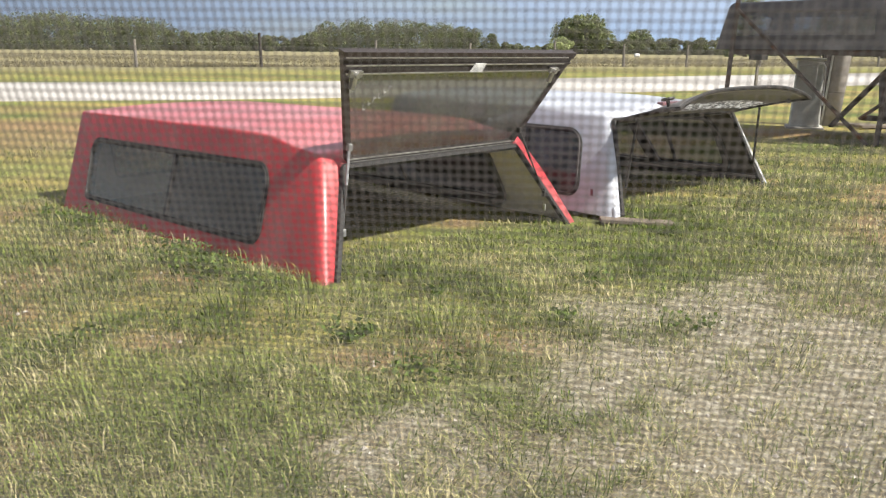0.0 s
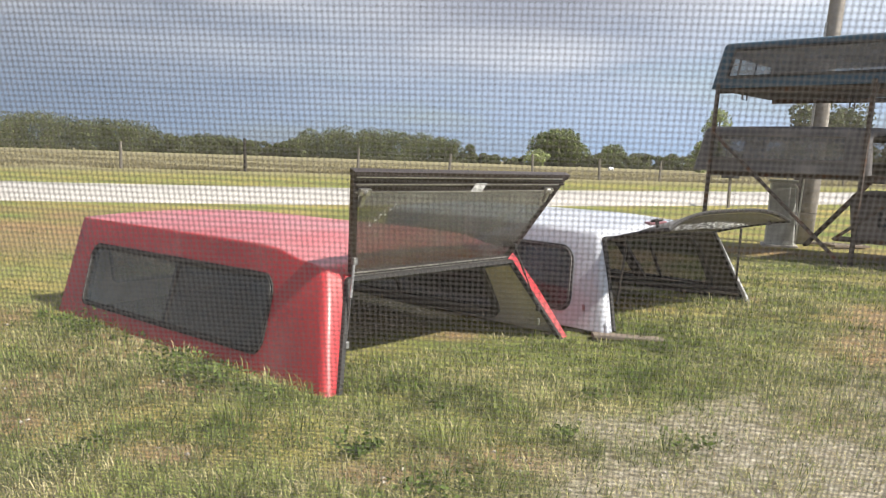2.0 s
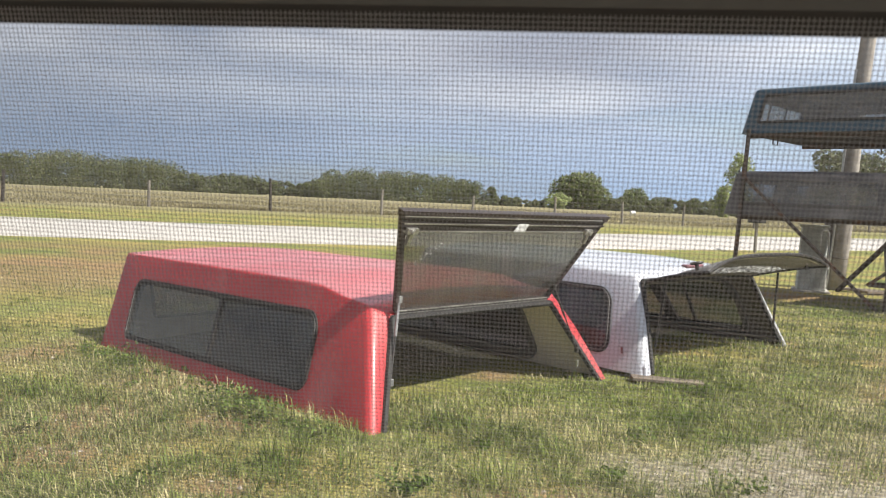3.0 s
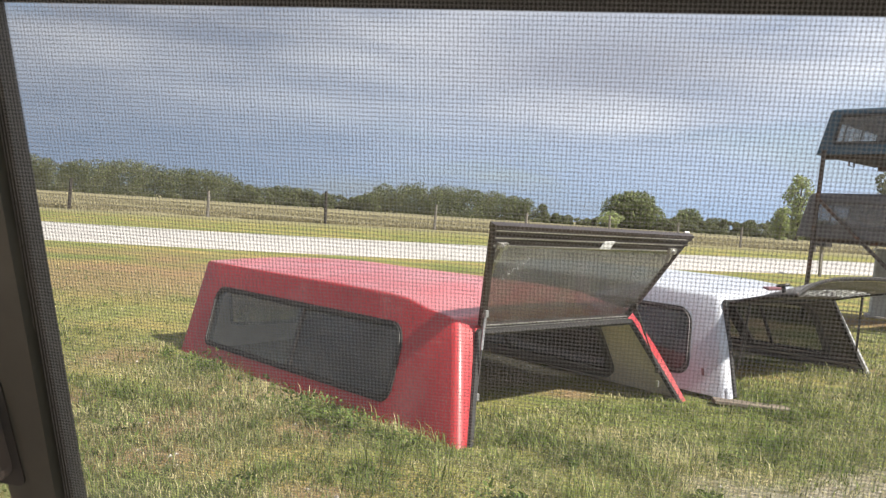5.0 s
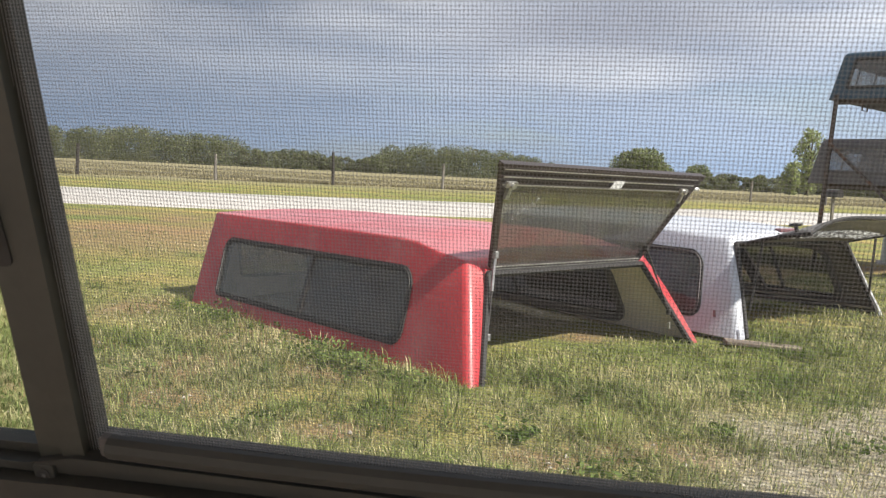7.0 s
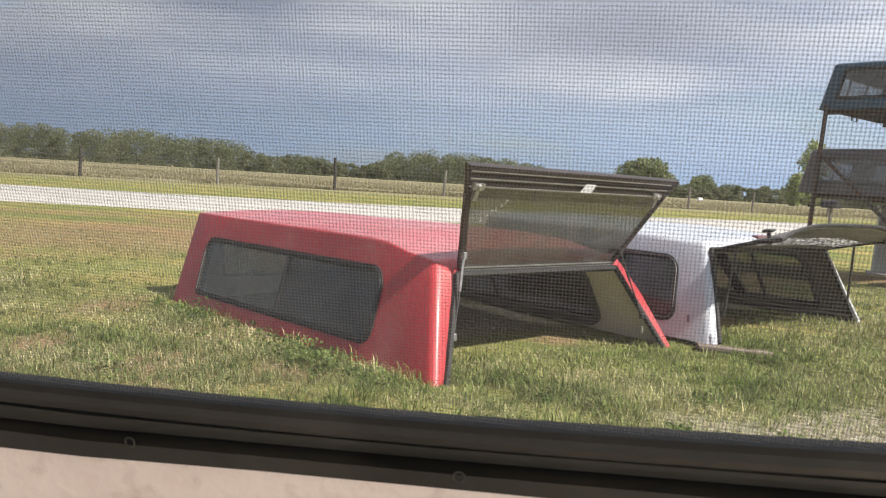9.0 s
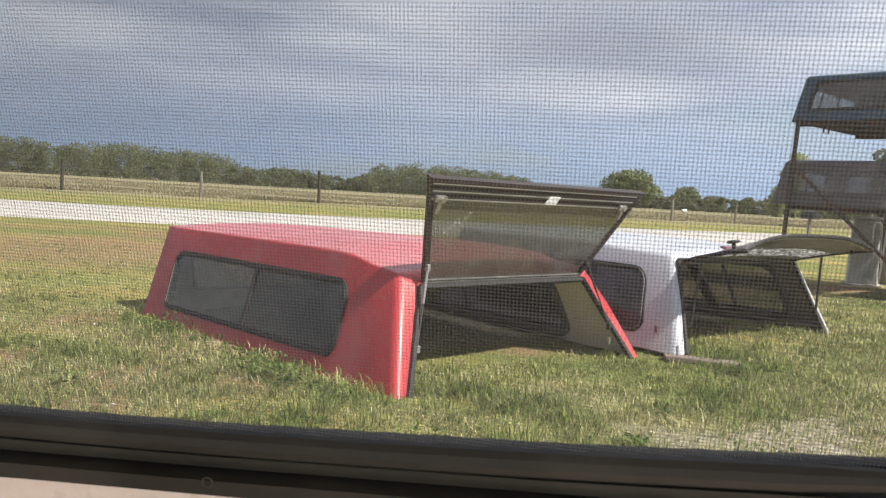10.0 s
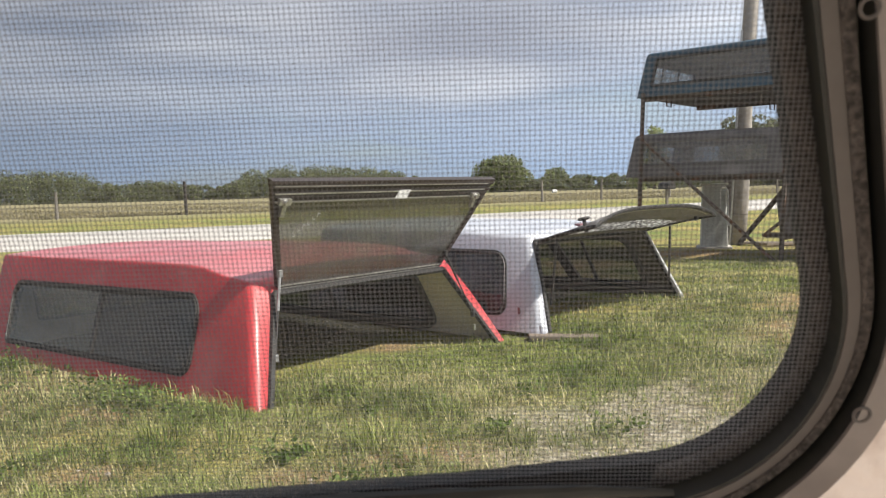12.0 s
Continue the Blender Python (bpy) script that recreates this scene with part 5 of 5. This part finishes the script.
def tufts(n, per, y0, y1, half, keep, size):
    """Clumps of blades that fan out from their foot."""
    cx, cy = scatter(n, y0, y1, half, keep)
    m = len(cx)
    a = rng.uniform(0, 2 * np.pi, (m, per))
    q = rng.uniform(0, 1, (m, per)) * size[0] * rng.uniform(0.5, 1.5, (m, 1))
    return (cx[:, None] + np.cos(a) * q).ravel(), (cy[:, None] + np.sin(a) * q).ravel(), a.ravel(), np.repeat(rng.uniform(0.55, 1.45, m), per)


def fan(x, y, a, h, wide, lean):
    """Blades leaning away from the middle of their clump, some of them far over."""
    n = len(x)
    z = height(x, y) - 0.004
    b = a + rng.normal(0, 1.4, n)
    l = h * np.minimum(lean, 1.35) * rng.uniform(0.15, 1.0, n) ** (1.3 / lean)
    up = np.sqrt(np.clip(h * h - l * l * 0.55, 0.09 * h * h, None)) * rng.uniform(0.75, 1.1, n)
    dx, dy = -np.sin(b) * wide / 2, np.cos(b) * wide / 2
    lx, ly = np.cos(b) * l, np.sin(b) * l
    v = np.empty((n, 5, 3))
    for k, (f, s, g) in enumerate(((0, 1, 0), (0, -1, 0), (0.75, 0.85, 0.42), (0.75, -0.85, 0.42), (0.92, 0.0, 1.0))):
        v[:, k, 0] = x + dx * s + lx * g
        v[:, k, 1] = y + dy * s + ly * g
        v[:, k, 2] = z + up * f
    return v


def near_caps(x, y):
    """Grass grows longer where the mower cannot reach, beside the red cap and at its open end."""
    inv = np.array(RED_POSE.inverted())
    lx = inv[0, 0] * x + inv[0, 1] * y + inv[0, 3]
    ly = inv[1, 0] * x + inv[1, 1] * y + inv[1, 3]
    side = (1 - smooth(0.0, 0.35, abs(lx + 1.05))) * smooth(-0.3, 0.1, ly) * (1 - smooth(2.7, 3.0, ly))
    mouth = (1 - smooth(0.86, 0.95, abs(lx))) * (1 - smooth(0.03, 0.22, abs(ly - 0.02)))
    return np.maximum(side, 0.75 * mouth)


x, y, a, s = tufts(64000, 10, 1.5, 10.5, 0.70, lambda x, y: (1 - 0.85 * smooth(4.4, 6.0, y) * smooth(-1.2, -2.8, x)) * (1 - 0.84 * bare(x, y) * (1 - 0.35 * smooth(0.55, 0.9, tuft(x + 7, y)))) * (0.45 + 0.55 * tuft(x, y)) * outside_caps(x, y), (0.055,))
h = (0.023 + 0.026 * tuft(x, y) ** 1.5) * s * rng.uniform(0.5, 1.4, len(x)) * (1 - 0.3 * smooth(5, 10, y))
lawn = part_mesh("grass", blades_mesh("grass", fan(x, y, a, h * 1.15, 0.0025 * (1 + 0.15 * y), 2.6)), BLADE)
tagged(lawn, "short sun-dried lawn grass in uneven tufts", "grass", kind="stuff")
x, y, a, s = tufts(29000, 10, 1.5, 8.0, 0.68, lambda x, y: (1 - 0.92 * smooth(4.4, 6.0, y) * smooth(-1.2, -2.8, x)) * (1 - bare(x, y)) * np.maximum(smooth(0.35, 0.85, tuft(x + 3, y - 2)), near_caps(x, y)) * outside_caps(x, y), (0.05,))
h = (0.040 + 0.020 * near_caps(x, y)) * s * rng.uniform(0.4, 1.5, len(x))
green = part_mesh("green_grass", blades_mesh("green_grass", fan(x, y, a, h, 0.0032 * (1 + 0.14 * y), 2.0)), BLADE_GREEN)
tagged(green, "taller fresh green grass tufts in the lawn", "grass", kind="stuff")
x, y, a, s = tufts(1700, 14, 1.7, 8.0, 0.66, lambda x, y: (1 - 0.92 * smooth(4.4, 6.0, y) * smooth(-1.2, -2.8, x)) * (1 - bare(x, y)) * (0.25 + 0.75 * smooth(0.4, 0.9, tuft(x - 1, y + 4))) * outside_caps(x, y), (0.05,))
h = 0.075 * s * rng.uniform(0.5, 1.3, len(x))
long_grass = part_mesh("long_grass", blades_mesh("long_grass", fan(x, y, a, h, 0.0034 * (1 + 0.12 * y), 1.5)), BLADE)
tagged(long_grass, "longer straggling grass blades left by the mower", "grass", kind="stuff")
# clumps that stand taller than the rest
clump_xyzn = ((-0.81, 3.21, 0.115, 120), (0.04, 3.11, 0.13, 150), (0.44, 3.76, 0.09, 90), (-0.35, 3.5, 0.07, 60), (1.65, 4.85, 0.09, 90), (-0.56, 3.2, 0.08, 60), (-0.69, 3.56, 0.10, 70), (0.29, 3.52, 0.10, 90), (0.96, 4.36, 0.09, 80), (-0.44, 4.3, 0.08, 60), (1.25, 4.3, 0.08, 80), (0.75, 4.05, 0.08, 70))
x, y, a, h = [], [], [], []
for cx, cy, tall, count in clump_xyzn:
    turn, far = rng.uniform(0, 2 * np.pi, count), 0.10 * np.sqrt(rng.uniform(0, 1, count))
    x.append(cx + np.cos(turn) * far)
    y.append(cy + np.sin(turn) * far)
    a.append(turn)
    h.append(tall * rng.uniform(0.45, 1.25, count))
x, y, a, h = (np.concatenate(q) for q in (x, y, a, h))
clumps = part_mesh("grass_clumps", blades_mesh("grass_clumps", fan(x, y, a, h, 0.0042 + 0.0 * x, 1.25)), BLADE_GREEN)
tagged(clumps, "pale green clumps of taller grass in the lawn", "grass", kind="stuff")
x, y = scatter(125000, 1.5, 9.0, 0.72, lambda x, y: 0.22 + 0.75 * soil_cover(x, y)[1] + 0.55 * soil_cover(x, y)[0])
h = 0.04 * rng.uniform(0.4, 1.6, len(x))
straw = part_mesh("dry_straw", blades_mesh("dry_straw", blades(rng, x, y, h * 0.45, 0.0022 * (1 + 0.12 * y), 3.0)), STRAW)
tagged(straw, "dry straw and clippings lying on the lawn", "straw", kind="stuff")

# tall dry grass in the field past the fence
n = 120000
turn = np.radians(rng.uniform(-44, 26, n))
past = 0.4 + 75 * rng.uniform(0, 1, n) ** 1.8
x = np.tan(turn)
y = FENCE / (1 - 0.63 * x) + past
x = 0.27 + x * y
thick = 0.5 + 0.6 * wobble(x, y, 0.35, 41) + 0.35 * wobble(x, y, 1.1, 42)
k = thick > rng.uniform(0.0, 0.9, n)
x, y, thick = x[k], y[k], np.clip(thick[k], 0.2, 1.1)
h = (0.07 + 0.13 * thick) * rng.uniform(0.5, 1.4, len(x))
hay = part_mesh("field_grass", blades_mesh("field_grass", blades(rng, x, y, h, 0.035, 0.8)), HAY)
tagged(hay, "tall dry tan grass in the fenced field", "grass", kind="stuff")

# leafy weeds along the side of the red cap and in the lawn
WEEDS = []
for ly, lx, r, n in [(0.35 + 0.085 * k, -1.07 - 0.05 * (k % 3) - 0.10 * (1 + math.sin(k * 1.9)) * (0.4 if k > 14 else 1), 0.042 + 0.022 * math.sin(k * 2.7), 36) for k in range(27) if k % 5 != 3]:
    p = RED_POSE @ Vector((lx, ly, 0))
    WEEDS.append((p.x, p.y, r, n))
for px, py, r, n in ((-2.42, 4.78, 0.11, 150), (-2.30, 4.66, 0.08, 90), (-1.42, 4.02, 0.11, 130), (-1.22, 3.84, 0.13, 170), (-1.05, 3.70, 0.11, 130), (-0.80, 3.45, 0.09, 90), (0.02, 2.62, 0.10, 90), (0.12, 2.66, 0.07, 60), (-0.35, 2.98, 0.08, 70), (1.02, 3.30, 0.09, 80), (-2.0, 3.3, 0.09, 70), (0.6, 3.9, 0.08, 60), (-1.2, 2.75, 0.07, 60)):
    WEEDS.append((px, py, r, n))
q = []
for px, py, r, n in WEEDS:
    z = float(height(np.array(px), np.array(py)))
    for k in range(3):
        q.append(leaf_cloud(rng, (px + rng.normal() * r * 0.6, py + rng.normal() * r * 0.6, z + r * rng.uniform(0.25, 0.6)), (r * 0.9, r * 0.9, r * 0.5), n // 3, 0.013))
for px, py, r, n in ((-0.27, 2.90, 0.05, 36), (-0.22, 2.99, 0.045, 30), (0.50, 3.34, 0.06, 40), (-0.05, 3.55, 0.05, 24)):
    z = float(height(np.array(px), np.array(py)))
    q.append(leaf_cloud(rng, (px, py, z + 0.02), (r, r, 0.018), n, 0.022))
weeds = part_mesh("weeds", quads_mesh("weeds", np.concatenate(q)), WEED)
tagged(weeds, "leafy light green weeds growing beside the red cap", "weeds", kind="stuff")

# pebbles on the bare ground
x, y = scatter(9000, 1.6, 7.0, 0.72, lambda x, y: bare(x, y) ** 2 * 0.6)
s = 0.004 + 0.009 * rng.uniform(0, 1, len(x)) ** 3
base = np.array([(1, 0, 0), (-1, 0, 0), (0, 1, 0), (0, -1, 0), (0, 0, 0.7), (0, 0, -0.7)])
tri = np.array([(0, 2, 4), (2, 1, 4), (1, 3, 4), (3, 0, 4), (2, 0, 5), (1, 2, 5), (3, 1, 5), (0, 3, 5)])
v = base[None] * s[:, None, None] * rng.uniform(0.6, 1.3, (len(x), 6, 1)) + np.stack([x, y, height(x, y) + s * 0.3], 1)[:, None]
f = (np.arange(len(x))[:, None, None] * 6 + tri[None]).reshape(-1, 3)
peb = part_mesh("pebbles", raw_mesh("pebbles", v.reshape(-1, 3), f.tolist()), PEBBLE)
tagged(peb, "small pale pebbles on the bare soil", "pebbles", kind="stuff")


# ------------------------------------------------------------ the camper's window and wall
LEAN = math.atan(0.30)
W0 = Vector((0.0, 0.404, 0.832))
WU, WN = Vector((0, -math.sin(LEAN), math.cos(LEAN))), Vector((0, math.cos(LEAN), math.sin(LEAN)))


def wp(u, v, d=0.0):
    """A point of the leaning wall: u to the right, v up along it, d out of doors."""
    return W0 + Vector((u, 0, 0)) + WU * v + WN * d


XL, XR, VT = -0.88, 0.584, 0.319
XB = -0.2150                      # inner edge of the bar between the two halves


ROUND = 20                        # steps of each rounded corner


def sill(u_):
    """The middle of the sill lip: it climbs and bows up to the right."""
    return -0.0078 + 0.072 * max(u_ + 0.2, 0) ** 2


def opening(d):
    """The outline of the whole glazed opening, grown by d."""
    low, end = 0.77 * min(d, 0.025) + max(d - 0.025, 0), 0.80 * d
    step = 1 - min(max((d - 0.006) / 0.009, 0), 1)          # only the inner edge steps down beside the bar
    flat = float(np.interp(d, (0, 0.0085, 0.015, 0.0232, 0.025, 0.0385), (0, 0.0057, 0.0086, 0.0130, 0.0151, 0.0234)))
    foot = [(u_, sill(u_) - 0.001 - flat * k_) for u_, k_ in ((-0.05, 1.22), (0.05, 1.05), (0.15, 1.0), (0.32, 1.06), (0.45, 1.22))]
    corners = [(XL - d, -0.022 - 0.020 * step - low), (XB - 0.040, -0.0112 - 0.0090 * step - low), (XB - 0.010, -0.0095 - low), *foot, (XR - 0.004 + end, sill(XR) - low), (XR + end - 0.070, VT + d), (XL - d - 0.03, VT + d)]
    return rounded(corners, [0.06 + d, 0.008, 0.008, 0.02, 0.02, 0.02, 0.02, 0.02, 0.058 + d, 0.075 + d, 0.075 + d], ROUND)


wall_outer = [(-1.6, -0.88), (1.5, -0.88), (1.5, 0.62), (-1.6, 0.62)]
bm = bmesh.new()
hole = opening(0.034)
plate(bm, wall_outer, lambda u, v, d: wp(u, v, d), -0.014, 0.016)
wall = part("wall_front", bm, PANEL)
bm = bmesh.new()
plate(bm, hole, lambda u, v, d: wp(u, v, d), -0.1, 0.1)
cut(wall, [part("cutter", bm, None)])
tagged(wall, "pinkish white textured inner wall panel of the camper", "wall", kind="structure")

window = thing("window_1", "black-framed sliding camper window with an insect screen", "window", kind="structure")
for name, g0, g1, d0, d1, mat, lab in (
        ("trim_ring", 0.0385, 0.0250, -0.019, 0.000, FRAME, "black inner trim ring"),
        ("gap_ring", 0.0250, 0.0232, -0.006, 0.000, RUBBER, ""),
        ("inner_ring", 0.0232, 0.0150, -0.0112, 0.004, FRAME, ""),
        ("screen_ring", 0.0150, 0.0085, -0.013, 0.000, FRAME, "dusty black screen frame"),
        ("outer_ring", 0.0150, 0.0000, 0.001, 0.008, RUBBER, "black outer window seal")):
    bm = bmesh.new()
    ring_solid(bm, opening(g0), opening(g1), lambda u, v, d: wp(u, v, d), d0, d1)
    part(name, bm, mat, window, lab)
# the side of the frame where the screen ends: a pile strip and a flat face, and the trim's end, with the light there
# put into paler colours
for name, g0, g1, d0, mat, lab in (
        ("pile_strip", 0.0005, 0.0105, -0.0030, PILE, "fuzzy brown pile strip"),
        ("side_face", 0.0105, 0.0165, -0.0135, STILE, "brown-grey side face of the frame"),
        ("pile_strip", 0.0165, 0.0214, -0.0142, PILE, "fuzzy brown pile strip"),
        ("end_trim", 0.0252, 0.0388, -0.0205, TRIMGREY, "end of the trim ring, painted a paler grey-brown for the light on it")):
    bm = bmesh.new()
    o_, i_ = [opening(g_)[8 * (ROUND + 1) + 1:10 * (ROUND + 1)] for g_ in (g1, g0)]
    for (a0, b0), (a1, b1) in zip(zip(o_, i_), zip(o_[1:], i_[1:])):
        low_, up_ = [bm.verts.new(wp(*p, 0.0005)) for p in (a0, a1, b1, b0)], [bm.verts.new(wp(*p, d0)) for p in (a0, a1, b1, b0)]
        bm.faces.new(up_)
        for k in range(4):
            bm.faces.new((low_[k], low_[(k + 1) % 4], up_[(k + 1) % 4], up_[k]))
    bmesh.ops.remove_doubles(bm, verts=bm.verts, dist=1e-5)
    part(name, bm, mat, window, lab)
# the bar between the halves: screen edge, slider edge
for name, x0, x1, d0, d1, mat in (("screen_stile", XB - 0.005, XB, -0.003, 0.006, FRAME), ("screen_bar", XB - 0.018, XB - 0.005, -0.010, 0.006, BARGREY), ("groove", XB - 0.0215, XB - 0.0178, 0.002, 0.007, RUBBER), ("pane_stile", XB - 0.034, XB - 0.0205, -0.007, 0.008, BARGREY)):
    bm = bmesh.new()
    plate(bm, [(x0, -0.030), (x1, -0.030), (x1 - 0.003, VT + 0.004), (x0 - 0.003, VT + 0.004)], lambda u, v, d: wp(u, v, d), d0, d1)
    part(name, bm, mat, window, "black vertical bar")
bm = bmesh.new()
plate(bm, [(XL, -0.045), (XB - 0.036, -0.028), (XB - 0.036, -0.017), (XL, -0.034)], lambda u, v, d: wp(u, v, d), -0.004, 0.007)
part("pane_rail", bm, FRAME, window)
bm = bmesh.new()
plate(bm, [(XL + 0.01, -0.034), (XB - 0.034, -0.018), (XB - 0.037, VT - 0.004), (XL - 0.01, VT - 0.004)], lambda u, v, d: wp(u, v, d), 0.002, 0.005)
pane = part("pane", bm, GLASS_CLEAR, window, "clear sliding glass pane")
pane.visible_shadow = False
# sill lip below the screen
bm = bmesh.new()
tube(bm, [wp(u, sill(u) - 0.004 * max(0, (u - 0.47) / 0.05) ** 2, -0.0105) for u in np.linspace(XB + 0.012, XR - 0.06, 26)], [0.0062 * min(1.0, (26 - k) / 5) for k in range(26)], 10)
part("sill_lip", bm, FRAME, window, "rounded black rubber sill lip")
# pull handle on the pane: a dark recess, a grey grip and its finger slot
def wall_plate(outline_, d0, d1, soften=0.0):
    bm_ = bmesh.new()
    plate(bm_, outline_, lambda u_, v_, d_: wp(u_, v_, d_), d0, d1)
    if soften:
        rim_ = [e for e in bm_.edges if all(abs((v_.co - W0).dot(WN) - d1) < 1e-5 for v_ in e.verts)]
        bmesh.ops.bevel(bm_, geom=rim_, offset=soften, segments=3, affect="EDGES", profile=0.6)
    return bm_


HL, HR, HB, HT = XB - 0.070, XB - 0.0250, 0.086, 0.146
handle = part("pull_handle", wall_plate(rounded([(HL, HB), (HR + 0.001, HB), (HR - 0.003, HT), (HL - 0.004, HT)], 0.004, 3), -0.004, -0.0078), RUBBER, window, "black recess of the pull handle")
part("grip", wall_plate(rounded([(HL + 0.004, HB + 0.004), (HR - 0.004, HB + 0.004), (HR - 0.008, HT - 0.006), (HL, HT - 0.006)], 0.008, 5), -0.006, -0.0150, 0.004), FRAMEGREY, handle, "dull grey moulded grip")
part("finger_slot", wall_plate(rounded([(HL + 0.008, HB + 0.005), (HR - 0.016, HB + 0.005), (HR - 0.018, HB + 0.016), (HL + 0.008, HB + 0.016)], 0.004, 5), -0.012, -0.0154), RUBBER, handle, "black finger slot")
# latch plate at the foot of the bar and the clip beside the sill lip
latch = part("latch_plate", wall_plate(rounded([(-0.2490, -0.0340), (-0.2370, -0.0335), (-0.2375, -0.0215), (-0.2495, -0.0220)], 0.003, 3), -0.006, -0.0138, 0.001), FRAME, window, "black latch plate")
for r0, mat in ((0.0036, RUBBER), (0.0016, WIRE)):
    bm = bmesh.new()
    tube(bm, [wp(-0.2432, -0.0278, -0.0125), wp(-0.2432, -0.0278, -0.0143 - (0.0004 if mat is ALU else 0))], r0, 12)
    part("screw", bm, mat, latch)
part("screen_clip", wall_plate(rounded([(-0.2120, -0.0165), (-0.2015, -0.0162), (-0.2008, -0.0050), (-0.2115, -0.0045)], 0.002, 3), -0.002, -0.0085, 0.001), FRAMEGREY, window, "dull grey screen clip")
# recessed screw bosses along the trim, in the paler lit colour at its end
for u, v, d in ((-0.0196, sill(-0.0196) - 0.0168, -0.0192), (0.151, sill(0.151) - 0.0168, -0.0192), (0.315, sill(0.315) - 0.0168, -0.0192), (0.5635, 0.1885, -0.0206), (0.5790, 0.0625, -0.0206)):
    bm = bmesh.new()
    tube(bm, [wp(u + 0.0026 * math.cos(q), v + 0.0026 * math.sin(q), d) for q in np.linspace(0, 2 * math.pi, 18, endpoint=False)], 0.0006, 5, True)
    part("screw_boss", bm, BARGREY if v < 0 else STILE, window, "raised ring round a screw")

# the insect screen: crossed yarns
PITCH, YARN = 0.00160, 0.000094
verts, faces = [], []


def yarn(a, b, side, up):
    i = len(verts)
    for p in (a, b):
        for s, t in ((-1, -1), (1, -1), (1, 1), (-1, 1)):
            verts.append(p + side * (YARN * s) + up * (YARN * t))
    for k in range(4):
        faces.append((i + k, i + (k + 1) % 4, i + 4 + (k + 1) % 4, i + 4 + k))


u = XB - 0.026
while u < XR + 0.010:
    yarn(wp(u, -0.022, -0.0039), wp(u, VT + 0.006, -0.0039), Vector((1, 0, 0)), WN)
    u += PITCH
v = -0.020
while v < VT + 0.006:
    yarn(wp(XB - 0.001 - 0.010 * max(v, 0), v, -0.0041), wp(XR + 0.010, v, -0.0041), WU, WN)
    v += PITCH
screen = part_mesh("insect_screen", raw_mesh("insect_screen", verts, faces), MESHWIRE, None)
tagged(screen, "fine charcoal insect screen stretched in the window frame", "screen", kind="stuff")

# the rest of the camper, around and behind the view: unseen, added and sized to set the light on the front wall
bm = bmesh.new()
box(bm, -1.62, 1.52, -2.2, 0.62, -0.02, 0.02)
bmesh.ops.translate(bm, verts=bm.verts, vec=(0, 0, 0.05))
floor = part("floor", bm, PLY)
tagged(floor, "unseen camper floor, pale plywood to bounce light onto the wall", "floor", kind="structure")
top_y = (wp(0, 0.62)).y
top_z = (wp(0, 0.62)).z
bm = bmesh.new()
box(bm, -1.62, 1.52, -1.42, top_y + 0.03, top_z, top_z + 0.03)
tagged(part("ceiling", bm, PANEL), "unseen pinkish white camper ceiling, cut short to let light in", "ceiling", kind="structure")
for nm, x0, x1 in (("wall_left", -1.65, -1.62), ("wall_right", 1.52, 1.55)):
    bm = bmesh.new()
    box(bm, x0, x1, 0.12 if x0 > 0 else -2.2, 0.66, 0.05, top_z if x0 > 0 else 0.7)
    tagged(part(nm, bm, PANEL), "unseen pinkish white camper end wall, sized to shape the light", "wall", kind="structure")
